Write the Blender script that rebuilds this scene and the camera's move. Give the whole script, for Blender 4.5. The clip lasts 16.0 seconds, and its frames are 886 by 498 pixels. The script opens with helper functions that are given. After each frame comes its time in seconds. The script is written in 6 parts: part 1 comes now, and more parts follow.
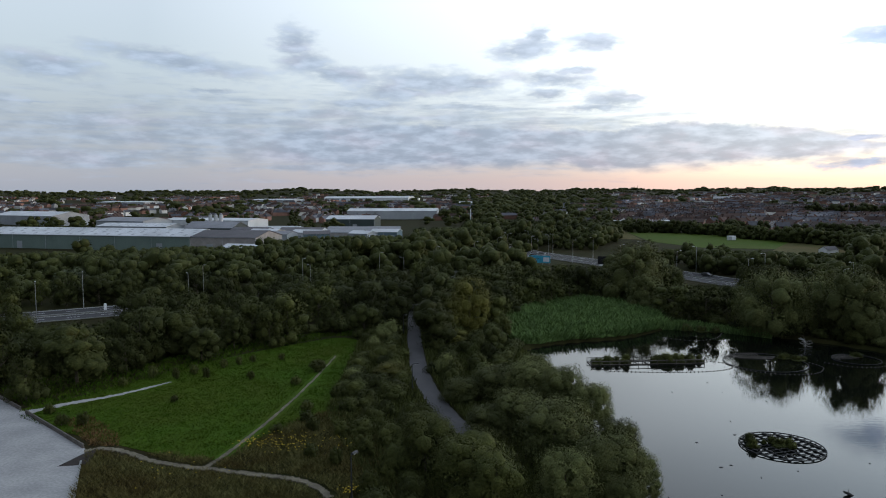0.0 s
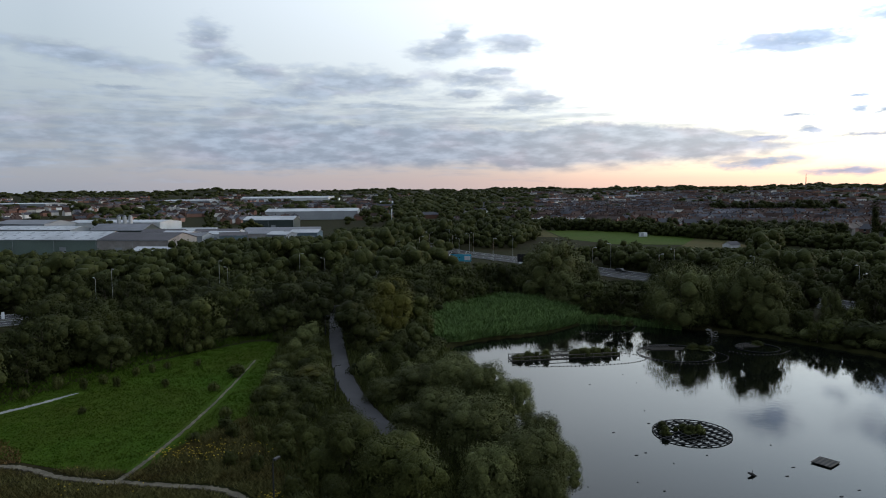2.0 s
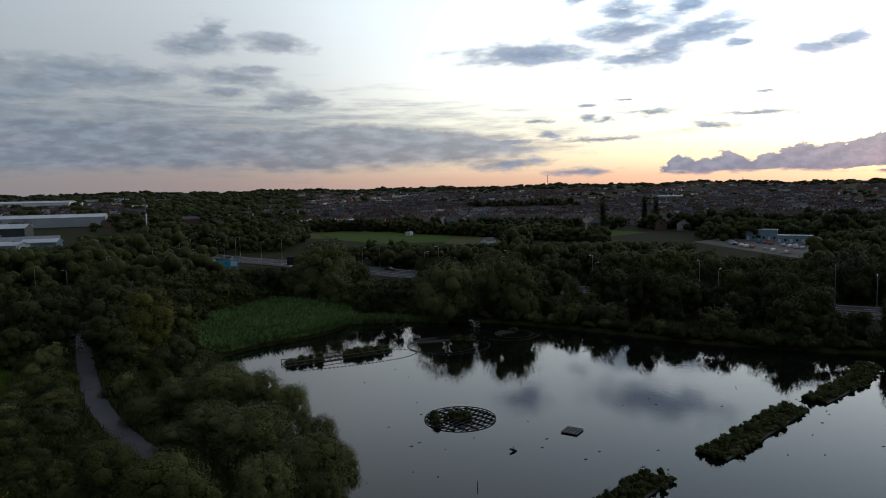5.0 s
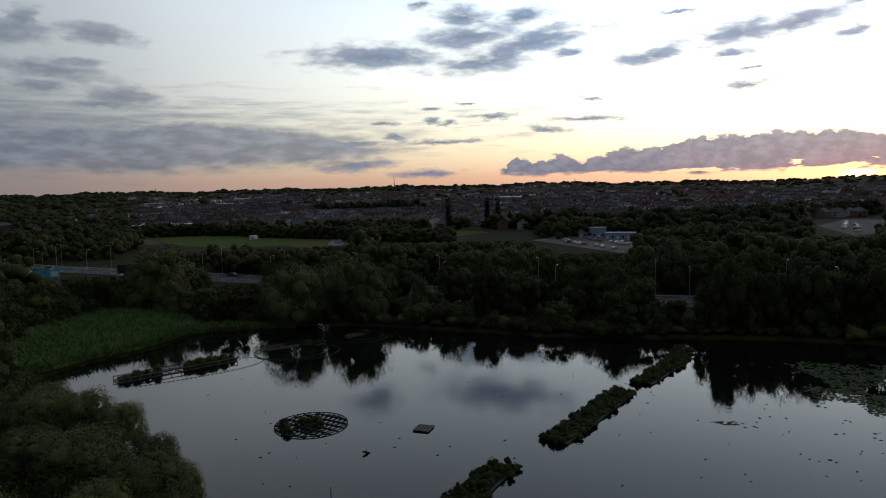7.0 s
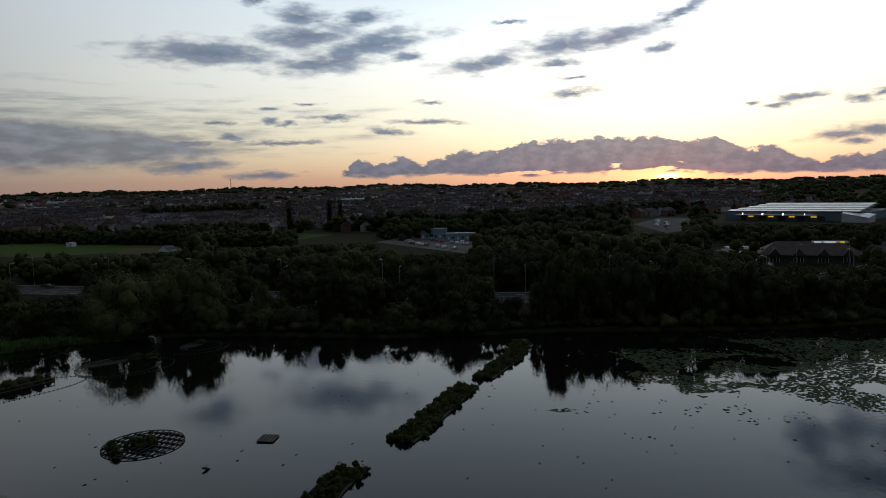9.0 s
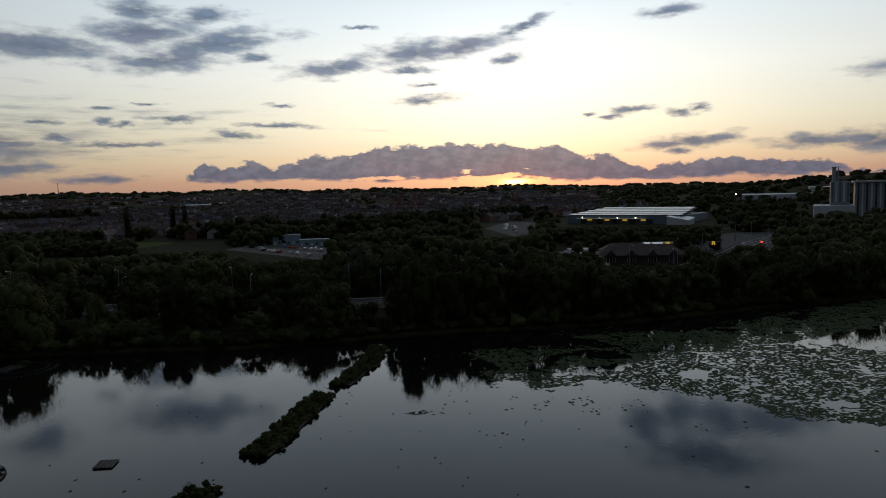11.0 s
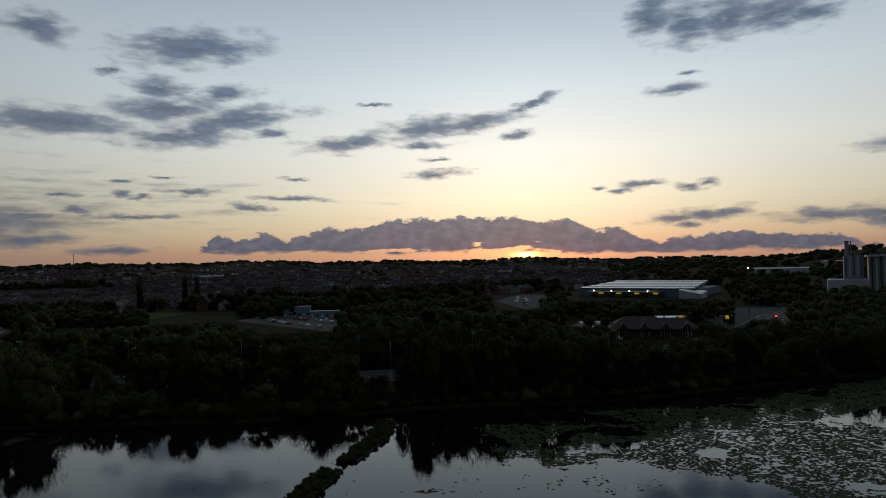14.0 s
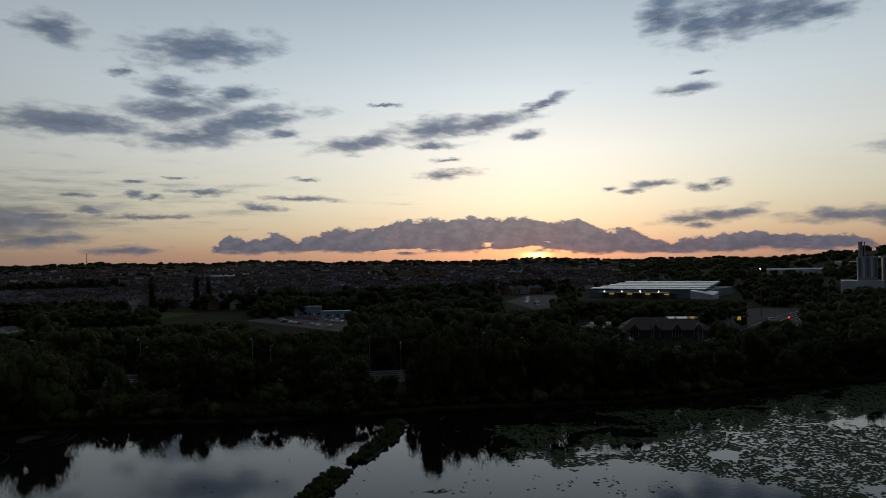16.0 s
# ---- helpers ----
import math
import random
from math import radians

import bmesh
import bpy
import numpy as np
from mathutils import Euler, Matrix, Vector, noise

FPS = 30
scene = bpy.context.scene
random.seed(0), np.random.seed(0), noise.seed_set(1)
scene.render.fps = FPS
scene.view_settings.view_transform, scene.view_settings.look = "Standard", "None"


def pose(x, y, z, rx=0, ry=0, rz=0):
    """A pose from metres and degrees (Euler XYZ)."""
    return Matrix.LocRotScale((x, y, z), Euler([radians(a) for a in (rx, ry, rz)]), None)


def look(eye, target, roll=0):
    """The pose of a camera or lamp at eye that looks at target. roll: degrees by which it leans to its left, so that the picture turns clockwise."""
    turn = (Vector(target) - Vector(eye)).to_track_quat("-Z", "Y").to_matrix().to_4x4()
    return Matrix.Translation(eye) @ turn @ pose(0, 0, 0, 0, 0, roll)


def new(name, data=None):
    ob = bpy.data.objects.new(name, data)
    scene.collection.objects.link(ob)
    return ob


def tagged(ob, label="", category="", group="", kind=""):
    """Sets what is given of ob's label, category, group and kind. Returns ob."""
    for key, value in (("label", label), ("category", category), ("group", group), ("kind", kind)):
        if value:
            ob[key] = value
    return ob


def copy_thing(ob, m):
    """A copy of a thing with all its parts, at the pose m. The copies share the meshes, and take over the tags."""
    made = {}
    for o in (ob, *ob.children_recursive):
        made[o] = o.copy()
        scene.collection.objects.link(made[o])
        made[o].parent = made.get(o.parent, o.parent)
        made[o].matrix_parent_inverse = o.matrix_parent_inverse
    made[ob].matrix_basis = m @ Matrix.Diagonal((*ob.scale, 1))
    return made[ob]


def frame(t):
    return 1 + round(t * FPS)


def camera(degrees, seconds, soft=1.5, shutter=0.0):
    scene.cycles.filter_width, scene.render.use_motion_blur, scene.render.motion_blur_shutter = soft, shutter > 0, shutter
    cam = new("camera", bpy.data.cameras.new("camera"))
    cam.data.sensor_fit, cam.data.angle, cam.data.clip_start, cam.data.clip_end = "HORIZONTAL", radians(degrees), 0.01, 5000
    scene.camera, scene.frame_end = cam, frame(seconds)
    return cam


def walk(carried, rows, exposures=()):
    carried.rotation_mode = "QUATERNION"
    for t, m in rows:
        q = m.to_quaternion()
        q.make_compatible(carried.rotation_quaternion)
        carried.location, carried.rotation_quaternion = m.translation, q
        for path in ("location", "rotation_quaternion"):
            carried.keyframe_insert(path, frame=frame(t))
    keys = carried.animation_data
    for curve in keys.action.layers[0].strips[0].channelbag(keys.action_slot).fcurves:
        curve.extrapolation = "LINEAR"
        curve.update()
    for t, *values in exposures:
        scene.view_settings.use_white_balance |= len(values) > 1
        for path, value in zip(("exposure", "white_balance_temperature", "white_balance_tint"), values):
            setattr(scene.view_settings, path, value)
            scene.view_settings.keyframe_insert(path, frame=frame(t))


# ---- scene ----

PI = math.pi

# The camera hangs over the south-west bank and only turns.
cam = camera(65.47, 16.0, soft=1.0)
PATH = [
    (0, 0, 0, 32, 85.49, 0.30, -0.05),
    (0.5, 0, 0, 32, 85.43, 0.19, -1.12),
    (1, 0, 0, 32, 85.44, 0.33, -2.74),
    (1.5, 0, 0, 32, 85.42, 0.43, -4.37),
    (2, 0, 0, 32, 85.40, 0.58, -6.60),
    (2.5, 0, 0, 32, 85.38, 0.70, -9.39),
    (3, 0, 0, 32, 85.36, 0.72, -12.44),
    (3.5, 0, 0, 32, 85.31, 0.88, -16.21),
    (4, 0, 0, 32, 85.29, 0.98, -19.30),
    (6.5, 0, 0, 32, 85.11, 1.40, -35.41),
    (7, 0, 0, 32, 85.09, 1.41, -38.29),
    (7.5, 0, 0, 32, 85.04, 1.43, -40.98),
    (8, 0, 0, 32, 84.99, 1.49, -43.50),
    (8.5, 0, 0, 32, 84.94, 1.57, -47.01),
    (9, 0, 0, 32, 84.94, 1.48, -51.30),
    (9.5, 0, 0, 32, 84.84, 1.60, -55.65),
    (9.7, 0, 0, 32, 84.82, 1.60, -57.35),
    (10.2, 0, 0, 32, 84.85, 1.55, -60.90),
    (10.7, 0, 0, 32, 84.90, 1.45, -62.95),
    (11.2, 0, 0, 32, 85.20, 1.38, -63.50),
    (11.5, 0, 0, 32, 85.75, 1.34, -63.45),
    (11.8, 0, 0, 32, 87.07, 1.32, -63.32),
    (12, 0, 0, 32, 88.71, 1.30, -63.24),
    (12.2, 0, 0, 32, 90.25, 1.30, -63.16),
    (12.3, 0, 0, 32, 90.72, 1.30, -63.12),
    (12.4, 0, 0, 32, 90.95, 1.30, -63.08),
    (12.5, 0, 0, 32, 91.00, 1.30, -63.04),
    (13, 0, 0, 32, 91.04, 1.22, -62.84),
    (13.5, 0, 0, 32, 91.09, 1.24, -62.68),
    (14, 0, 0, 32, 91.11, 1.16, -62.45),
    (14.5, 0, 0, 32, 91.10, 1.11, -62.22),
    (15, 0, 0, 32, 91.11, 1.12, -62.00),
    (15.5, 0, 0, 32, 91.12, 1.09, -61.78),
    (16, 0, 0, 32, 91.15, 1.07, -61.60),
]
walk(cam, [(t, pose(*p)) for t, *p in PATH],
     exposures=[(0, 1.3), (1.5, 1.2), (3.5, 0.75), (5, 0.35), (6.5, 0.1), (9, -0.4), (10.5, -0.6), (11.8, -0.75), (12.5, -0.9), (16, -0.95)])

# ---- sky: a low sun in the west-north-west, broken cloud ----
SUN_AZ, SUN_EL = 69.3, 0.9


def build_world():
    world = bpy.data.worlds.new("evening_sky")
    scene.world = world
    world.use_nodes = True
    nt = world.node_tree
    nt.nodes.clear()
    N, L = nt.nodes, nt.links

    def put(socket, v):
        if isinstance(v, bpy.types.NodeSocket):
            L.new(v, socket)
        else:
            socket.default_value = v

    def m(op, a, b=0.0, c=0.0, clamp=False):
        n = N.new("ShaderNodeMath")
        n.operation, n.use_clamp = op, clamp
        put(n.inputs[0], a), put(n.inputs[1], b), put(n.inputs[2], c)
        return n.outputs[0]

    def vm(op, a, b=(0, 0, 0)):
        n = N.new("ShaderNodeVectorMath")
        n.operation = op
        put(n.inputs[0], a), put(n.inputs[1], b)
        return n.outputs["Value"] if op == "LENGTH" else n.outputs[0]

    def mix(f, a, b, kind="MIX"):
        n = N.new("ShaderNodeMix")
        n.data_type, n.blend_type = "RGBA", kind
        put(n.inputs[0], f), put(n.inputs[6], a), put(n.inputs[7], b)
        return n.outputs[2]

    def ramp(f, stops):
        n = N.new("ShaderNodeValToRGB")
        while len(n.color_ramp.elements) < len(stops):
            n.color_ramp.elements.new(0.5)
        for e, (p, col) in zip(n.color_ramp.elements, stops):
            e.position, e.color = p, (*col, 1)
        put(n.inputs[0], f)
        return n.outputs[0]

    def fbm(v, scale, detail=5.0, rough=0.55):
        n = N.new("ShaderNodeTexNoise")
        put(n.inputs["Vector"], v)
        n.inputs["Scale"].default_value, n.inputs["Detail"].default_value, n.inputs["Roughness"].default_value = scale, detail, rough
        return n

    way = N.new("ShaderNodeTexCoord").outputs["Generated"]
    sep = N.new("ShaderNodeSeparateXYZ")
    L.new(way, sep.inputs[0])
    x, y, z = sep.outputs
    az = m("MULTIPLY", m("ARCTAN2", x, y), 180 / PI)
    el = m("MULTIPLY", m("ARCSINE", z), 180 / PI)
    turn = m("ABSOLUTE", m("SUBTRACT", m("MODULO", m("ADD", m("SUBTRACT", az, SUN_AZ), 540), 360), 180))

    # clear sky by elevation, towards the sun, to its side and away from it
    up = m("POWER", m("DIVIDE", m("MAXIMUM", el, 0.0), 90, clamp=True), 0.5)
    s = lambda e: (max(e, 0) / 90) ** 0.5
    sunward = ramp(up, [(0, (.66, .38, .27)), (s(1.0), (.90, .58, .40)), (s(2.6), (1.2, 1.0, .68)), (s(5), (1.42, 1.36, 1.06)), (s(9), (1.5, 1.54, 1.45)),
                        (s(14), (1.22, 1.40, 1.50)), (s(21), (.74, .92, 1.08)), (s(29), (.48, .57, .72)), (s(50), (.25, .30, .37)), (1, (.17, .20, .26))])
    beside = ramp(up, [(0, (.26, .215, .215)), (s(1.2), (.25, .215, .22)), (s(2.8), (.24, .235, .25)), (s(6), (.31, .345, .37)), (s(11), (.43, .465, .50)),
                       (s(18), (.54, .59, .645)), (s(32), (.36, .40, .46)), (s(55), (.22, .26, .33)), (1, (.17, .20, .26))])
    away = ramp(up, [(0, (.13, .155, .19)), (s(5), (.145, .175, .215)), (s(10), (.20, .24, .28)), (s(18), (.245, .285, .335)), (s(35), (.20, .24, .30)), (1, (.17, .20, .26))])
    k1 = m("SMOOTH_MIN", m("POWER", m("DIVIDE", turn, 60), 1.35), 1.0, 0.3)
    k1 = m("MAXIMUM", k1, 0.0)
    k2 = m("DIVIDE", m("SUBTRACT", turn, 52), 40, clamp=True)
    behind = ramp(up, [(0, (.03, .04, .06)), (s(8), (.04, .05, .075)), (s(25), (.06, .08, .115)), (s(60), (.13, .16, .21)), (1, (.17, .20, .26))])
    k3 = m("DIVIDE", m("SUBTRACT", turn, 104), 40, clamp=True)
    clear = mix(k3, mix(k2, mix(k1, sunward, beside), away), behind)
    sky = N.new("ShaderNodeTexSky")
    sky.sky_type, sky.sun_disc = "NISHITA", False
    sky.sun_elevation, sky.sun_rotation, sky.altitude = radians(SUN_EL), radians(SUN_AZ), 80
    clear = mix(1.0, clear, mix(1.0, sky.outputs[0], (0.04, 0.04, 0.04, 1), "MULTIPLY"), "ADD")

    def glow(daz, de, el0, colour, to):
        g = m("ADD", m("POWER", m("DIVIDE", turn, daz), 2.0), m("POWER", m("ABSOLUTE", m("DIVIDE", m("SUBTRACT", el, el0), de)), 2.0))
        g = m("EXPONENT", m("MULTIPLY", g, -1.0))
        return mix(1.0, to, mix(1.0, colour, g, "MULTIPLY"), "ADD")

    clear = glow(15, 6.5, 5.5, (.26, .27, .22, 1), clear)
    lit = glow(5.5, 1.3, 0.6, (.55, .20, .03, 1), clear)

    # cloud: az, el, half width, half height, lean, in degrees
    north = [(-29.5, 9.3, 3.2, .8, -5), (-20.4, 10.1, 5.8, .7, -7), (-11.8, 11.9, 1.3, 1.2, 0), (-11, 10.5, 2.0, .8, 0), (-8.3, 9.6, 3.4, .6, -8), (-1, 9.0, 5, .9, -3),
             (6.6, 11.5, 2.4, .7, 8), (7.7, 12.4, .9, .8, 0), (12.3, 11.8, 2.3, .65, -4), (9, 9.2, 3.4, .5, -6), (10.8, 9.8, 1.6, .3, 0), (13.5, 7.3, 1.8, .7, -10), (12, 6.8, 2.6, .3, 0)]
    veil = [(-6, 4.9, 44, 3.0, 0), (4, 4.4, 28, 2.0, -1), (18.5, 4.7, 10, 1.0, -2), (5, 4.2, 10, 1.3, 0), (26.5, 4.6, 4.5, .8, -4), (30, 4.3, 3.4, .45, 0), (22, 2.7, 9, .5, 0), (12, 3.1, 10, .8, 0), (-10, 3.9, 11, 1.0, 0),
            (-26, 2.9, 12, .8, 0), (-27, 5.0, 8, .4, 2), (-10, 6.5, 9, .45, 2), (3, 7.0, 6, .45, -3), (-18, 8.1, 3.5, .25, 0), (-30, 6.6, 3, .2, 0), (-8, 2.3, 12, .4, 0), (30, 2.5, 4, .3, 0)]
    west = [(32, 17.4, 1.9, .9, -4), (42.6, 17.0, 4.8, 1.25, 4), (33, 11.0, 5.4, .95, 0), (40, 13.9, 1.9, .7, 0), (40.5, 12.4, 3.9, .85, 2), (44.9, 13.7, 2.2, .6, 5), (45.6, 11.9, 4.5, .8, 8),
            (41.5, 10.4, 4.0, .85, 5), (43.5, 11.1, 2.4, 1.1, 15), (48.4, 10.9, 1.4, .45, 5), (36.5, 15, .9, .35, 0), (54.5, 10.2, 3.4, .6, 6), (61, 11.2, 3.8, .85, 4), (65, 11.6, 3.2, .7, 10),
            (69.6, 13, 2.5, .35, 20), (60.6, 9.9, 1.7, .25, 0), (68.5, 10.6, 1.2, .35, 0), (62, 7.6, 2.2, .3, 3)]
    wisps = [(62, 8.4, 1.6, .22, 2), (57, 12.9, 1.4, .16, 0), (37.3, 5.6, .9, .3, 0), (38.8, 5.4, .8, .28, 0), (33.5, 5.5, 1, .3, 0), (42.5, 5.8, 3.2, .3, -2), (47.2, 4.7, 1.8, .33, -3),
             (50, 5.4, 3.2, .22, -2), (37.5, 6.6, 1.4, .16, 0), (40.5, 7, 1.2, .15, 0), (50.5, 7, 1.3, .16, 0), (31.5, 3.9, 2.4, .55, 0), (38.3, 3.9, 4.4, .25, 1), (34, 4.4, 1.2, .3, 0), (31, 2.2, 3.8, .6, 0),
             (37, 1.4, 3.2, .38, 0), (77, 5.5, 1, .22, 5)]
    # cloud banks: azimuth and elevation of their tops and bases
    bank_top = [(42.84, 0.9), (43.57, 2.13), (44.25, 2.61), (45.6, 2.11), (46.89, 2.27), (47.99, 2.71), (49.75, 2.05), (51.32, 2.49), (52.46, 2.93), (54.52, 2.99), (55.67, 2.88), (57.07, 3.51), (60.12, 3.64), (63.88, 3.7), (68.56, 3.63), (69.95, 3.31), (71.33, 3.08), (72.72, 3.5), (73.98, 2.9), (75.18, 2.17), (76.76, 2.72), (77.84, 2.04), (79.35, 1.36), (81.92, 1.68), (86.03, 1.97), (89.14, 1.72), (92.45, 1.46), (93.84, 0.84), (95.8, 0.57)]
    bank_base = [(42.85, 1.08), (54.48, 0.9), (66.15, 0.69), (77.58, 0.37), (85.99, 0.46), (95.8, 0.49)]
    slab_top = [(-16.39, 4.96), (-10.22, 5.63), (-3.81, 6), (5.45, 5.62), (14.45, 5.24), (15.01, 5.48), (18.23, 5.86), (22.84, 5.45), (28.11, 4.99), (31.71, 3.85), (37.26, 3.47)]
    slab_base = [(-16.45, 2.53), (-3.86, 2.01), (10.04, 2.18), (12.85, 1.62), (20.95, 1.94), (28, 2.18), (32.12, 2.52), (37.25, 3.28)]
    gaps = [(65.7, 1.64, 1.88, 0.23, 0), (60.1, 2.24, 0.66, 0.33, 0), (69.7, 1.59, 1.88, 0.19, 0), (68.7, 0.87, 3.29, 0.28, 0), (58.2, 1.01, 2.82, 0.14, 0)]
    east = [(82.4, 5.51, 1.31, 0.38, 0), (83.5, 5.76, 0.85, 0.38, 0), (75.5, 5.73, 0.66, 0.19, 0), (78.6, 5.95, 1.69, 0.33, 0), (91.8, 2.97, 3.76, 0.61, 0), (94.6, 3.02, 2.11, 0.7, 0), (95.6, 2.56, 1.88, 0.75, 0), (79.8, 18.52, 1.88, 1.88, 0), (82.4, 17.81, 2.11, 1.97, 0), (85.3, 17.82, 2.82, 1.69, 0), (88.5, 17.66, 3.29, 1.31, 0), (91.1, 17.37, 2.35, 0.85, 0), (81.4, 13.12, 2.35, 0.47, 0), (82.3, 14.17, 0.85, 0.28, 0), (84.1, 20.75, 5.63, 1.41, 0)]
    east += [(83.6, 3.34, 3.52, 0.61, 2), (81.3, 3.04, 2.91, 0.38, 2), (82.4, 2.6, 0.94, 0.33, 2), (85.1, 3.49, 1.41, 0.42, 2), (100, 8, 6, .9, 5), (112, 12, 8, 1.3, 3)]

    flat = N.new("ShaderNodeCombineXYZ")
    L.new(az, flat.inputs[0]), L.new(el, flat.inputs[1])
    stretched = vm("MULTIPLY", flat.outputs[0], (0.36, 1.15, 1))
    w1 = fbm(stretched, 0.85, 5).outputs["Color"]
    w2 = fbm(stretched, 0.22, 2).outputs["Color"]
    warp = vm("ADD", vm("MULTIPLY", vm("SUBTRACT", w1, (.5, .5, .5)), (2.5, .85, 0)), vm("MULTIPLY", vm("SUBTRACT", w2, (.5, .5, .5)), (1.4, .35, 0)))
    w3 = fbm(vm("MULTIPLY", flat.outputs[0], (0.6, 1.5, 1)), 2.3, 4).outputs["Color"]
    warp = vm("ADD", warp, vm("MULTIPLY", vm("SUBTRACT", w3, (.5, .5, .5)), (1.1, .42, 0)))
    at = vm("ADD", flat.outputs[0], warp)
    puff = fbm(vm("MULTIPLY", flat.outputs[0], (.8, 1.3, 1)), 1.1, 8, .6)
    roll = fbm(vm("ADD", flat.outputs[0], (31, 7, 2)), .9, 4, .55).outputs["Color"]
    near = vm("ADD", flat.outputs[0], vm("MULTIPLY", vm("SUBTRACT", roll, (.5, .5, .5)), (1.3, .4, 0)))

    def field(clouds, at=at):
        best = None
        for a, e, ra, re, lean in clouds:
            n = N.new("ShaderNodeMapping")
            n.vector_type = "TEXTURE"
            n.inputs["Location"].default_value = (a, e, 0)
            n.inputs["Rotation"].default_value = (0, 0, radians(lean))
            n.inputs["Scale"].default_value = (ra, re, 1)
            here = at
            if best is not None:  # one cloud after the other
                step_on = N.new("ShaderNodeVectorMath")
                step_on.operation = "MULTIPLY_ADD"
                L.new(best, step_on.inputs[0])
                step_on.inputs[1].default_value = (0, 0, 0)
                L.new(at, step_on.inputs[2])
                here = step_on.outputs[0]
            L.new(here, n.inputs[0])
            d = m("SUBTRACT", 1.0, vm("LENGTH", n.outputs[0]))
            best = d if best is None else m("MAXIMUM", best, d)
        return best

    def step(v, lo, hi):
        n = N.new("ShaderNodeMapRange")
        n.interpolation_type = "SMOOTHSTEP"
        put(n.inputs[0], v)
        n.inputs[1].default_value, n.inputs[2].default_value = lo, hi
        return n.outputs[0]

    billow = fbm(stretched, 1.3, 7, 0.52).outputs[0]
    streak = fbm(vm("MULTIPLY", flat.outputs[0], (0.16, 1.5, 1)), 1.0, 5, 0.6).outputs[0]
    west = [(a + .25, e - .25, ra * 1.18, re * 1.18, lean) for a, e, ra, re, lean in west]
    dense = step(m("ADD", field(west + wisps + east), m("MULTIPLY", m("SUBTRACT", billow, .5), 2.2)), -0.38, 0.85)
    def outline(points):
        """Elevation of a cloud's edge by azimuth."""
        n = N.new("ShaderNodeFloatCurve")
        c = n.mapping.curves[0]
        while len(c.points) < len(points):
            c.points.new(.5, .5)
        for q, (a, e) in zip(c.points, points):
            q.location, q.handle_type = ((a + 30) / 140, e / 8), "VECTOR"
        n.mapping.update()
        shaky = m("ADD", az, m("MULTIPLY", m("SUBTRACT", puff.outputs[0], .5), 1.2))
        L.new(m("DIVIDE", m("ADD", shaky, 30), 140), n.inputs["Value"])
        return m("MULTIPLY", n.outputs[0], 8)

    def banked(tops, bases, ragged, soft):
        crest = m("SUBTRACT", m("ADD", outline(tops), m("MULTIPLY", m("SUBTRACT", puff.outputs[0], .5), ragged)), el)
        foot = m("SUBTRACT", el, m("ADD", outline(bases), m("MULTIPLY", m("SUBTRACT", billow, .5), 1.2)))
        return m("DIVIDE", m("MINIMUM", crest, m("MULTIPLY", foot, .7)), soft)

    ends = m("MULTIPLY", step(az, bank_top[0][0] - .4, bank_top[0][0] + .2), m("SUBTRACT", 1.0, step(az, 96, 101)))
    heap = m("SUBTRACT", m("MULTIPLY", m("ADD", banked(bank_top, bank_base, 1.6, .5), .4), ends), .4)
    heap = m("SUBTRACT", heap, m("MULTIPLY", m("MAXIMUM", m("ADD", m("ADD", field(gaps, at), .35), m("MULTIPLY", m("SUBTRACT", billow, .5), 2.4)), 0.0), .9))
    heap = step(heap, -0.15, 0.35)
    dense = m("MAXIMUM", dense, heap)
    north = [(a, e, ra * 1.25, re * 1.35, lean) for a, e, ra, re, lean in north] + [(-4, 8.3, 4.2, .9, 0), (2.5, 8.9, 3, .8, 5), (-6.5, 7.3, 5, .5, 0), (8.5, 8.0, 2.2, .5, 0), (14.6, 7.5, 2.2, .8, -8)]
    thin = step(m("ADD", field(north), m("MULTIPLY", m("SUBTRACT", billow, .5), 1.8)), -0.30, 0.70)
    layer = step(m("ADD", field(veil), m("MULTIPLY", m("SUBTRACT", streak, .5), 2.9)), -0.3, 0.85)
    ends = m("MULTIPLY", step(az, slab_top[0][0] - 6, slab_top[0][0] + 5), m("SUBTRACT", 1.0, step(az, slab_top[-1][0] - 5, slab_top[-1][0])))
    slab = m("MULTIPLY", step(banked(slab_top, slab_base, .9, .8), -.35, .65), ends)
    layer = m("MAXIMUM", m("MULTIPLY", layer, .80), slab)
    cover = m("MAXIMUM", m("MULTIPLY", dense, .97), m("MAXIMUM", m("MULTIPLY", thin, .82), m("MULTIPLY", layer, .88)))
    shade = mix(1.0, clear, (.10, .10, .12, 1), "MULTIPLY")
    shade = mix(1.0, shade, mix(m("DIVIDE", m("SUBTRACT", turn, 22), 30, clamp=True), (.070, .128, .215, 1), (.092, .126, .176, 1)), "ADD")
    light = mix(step(billow, .35, .72), shade, mix(1.0, shade, (1.6, 1.55, 1.5, 1), "MULTIPLY"))
    light = mix(heap, light, mix(step(puff.outputs[0], .38, .66), mix(1.0, shade, (1.0, 1.0, 1.0, 1), "MULTIPLY"), mix(1.0, shade, (1.42, 1.35, 1.30, 1), "MULTIPLY")))
    rosy = mix(step(fbm(stretched, 0.5, 3).outputs[0], .45, .70), (1, 1, 1, 1), (1.14, 1.02, 1.0, 1))
    low = m("SUBTRACT", 1.0, m("DIVIDE", el, 6.0, clamp=True))
    warm = mix(m("MULTIPLY", low, m("SUBTRACT", 1.0, m("DIVIDE", turn, 45, clamp=True))), (1, 1, 1, 1), (1.08, .97, .95, 1))
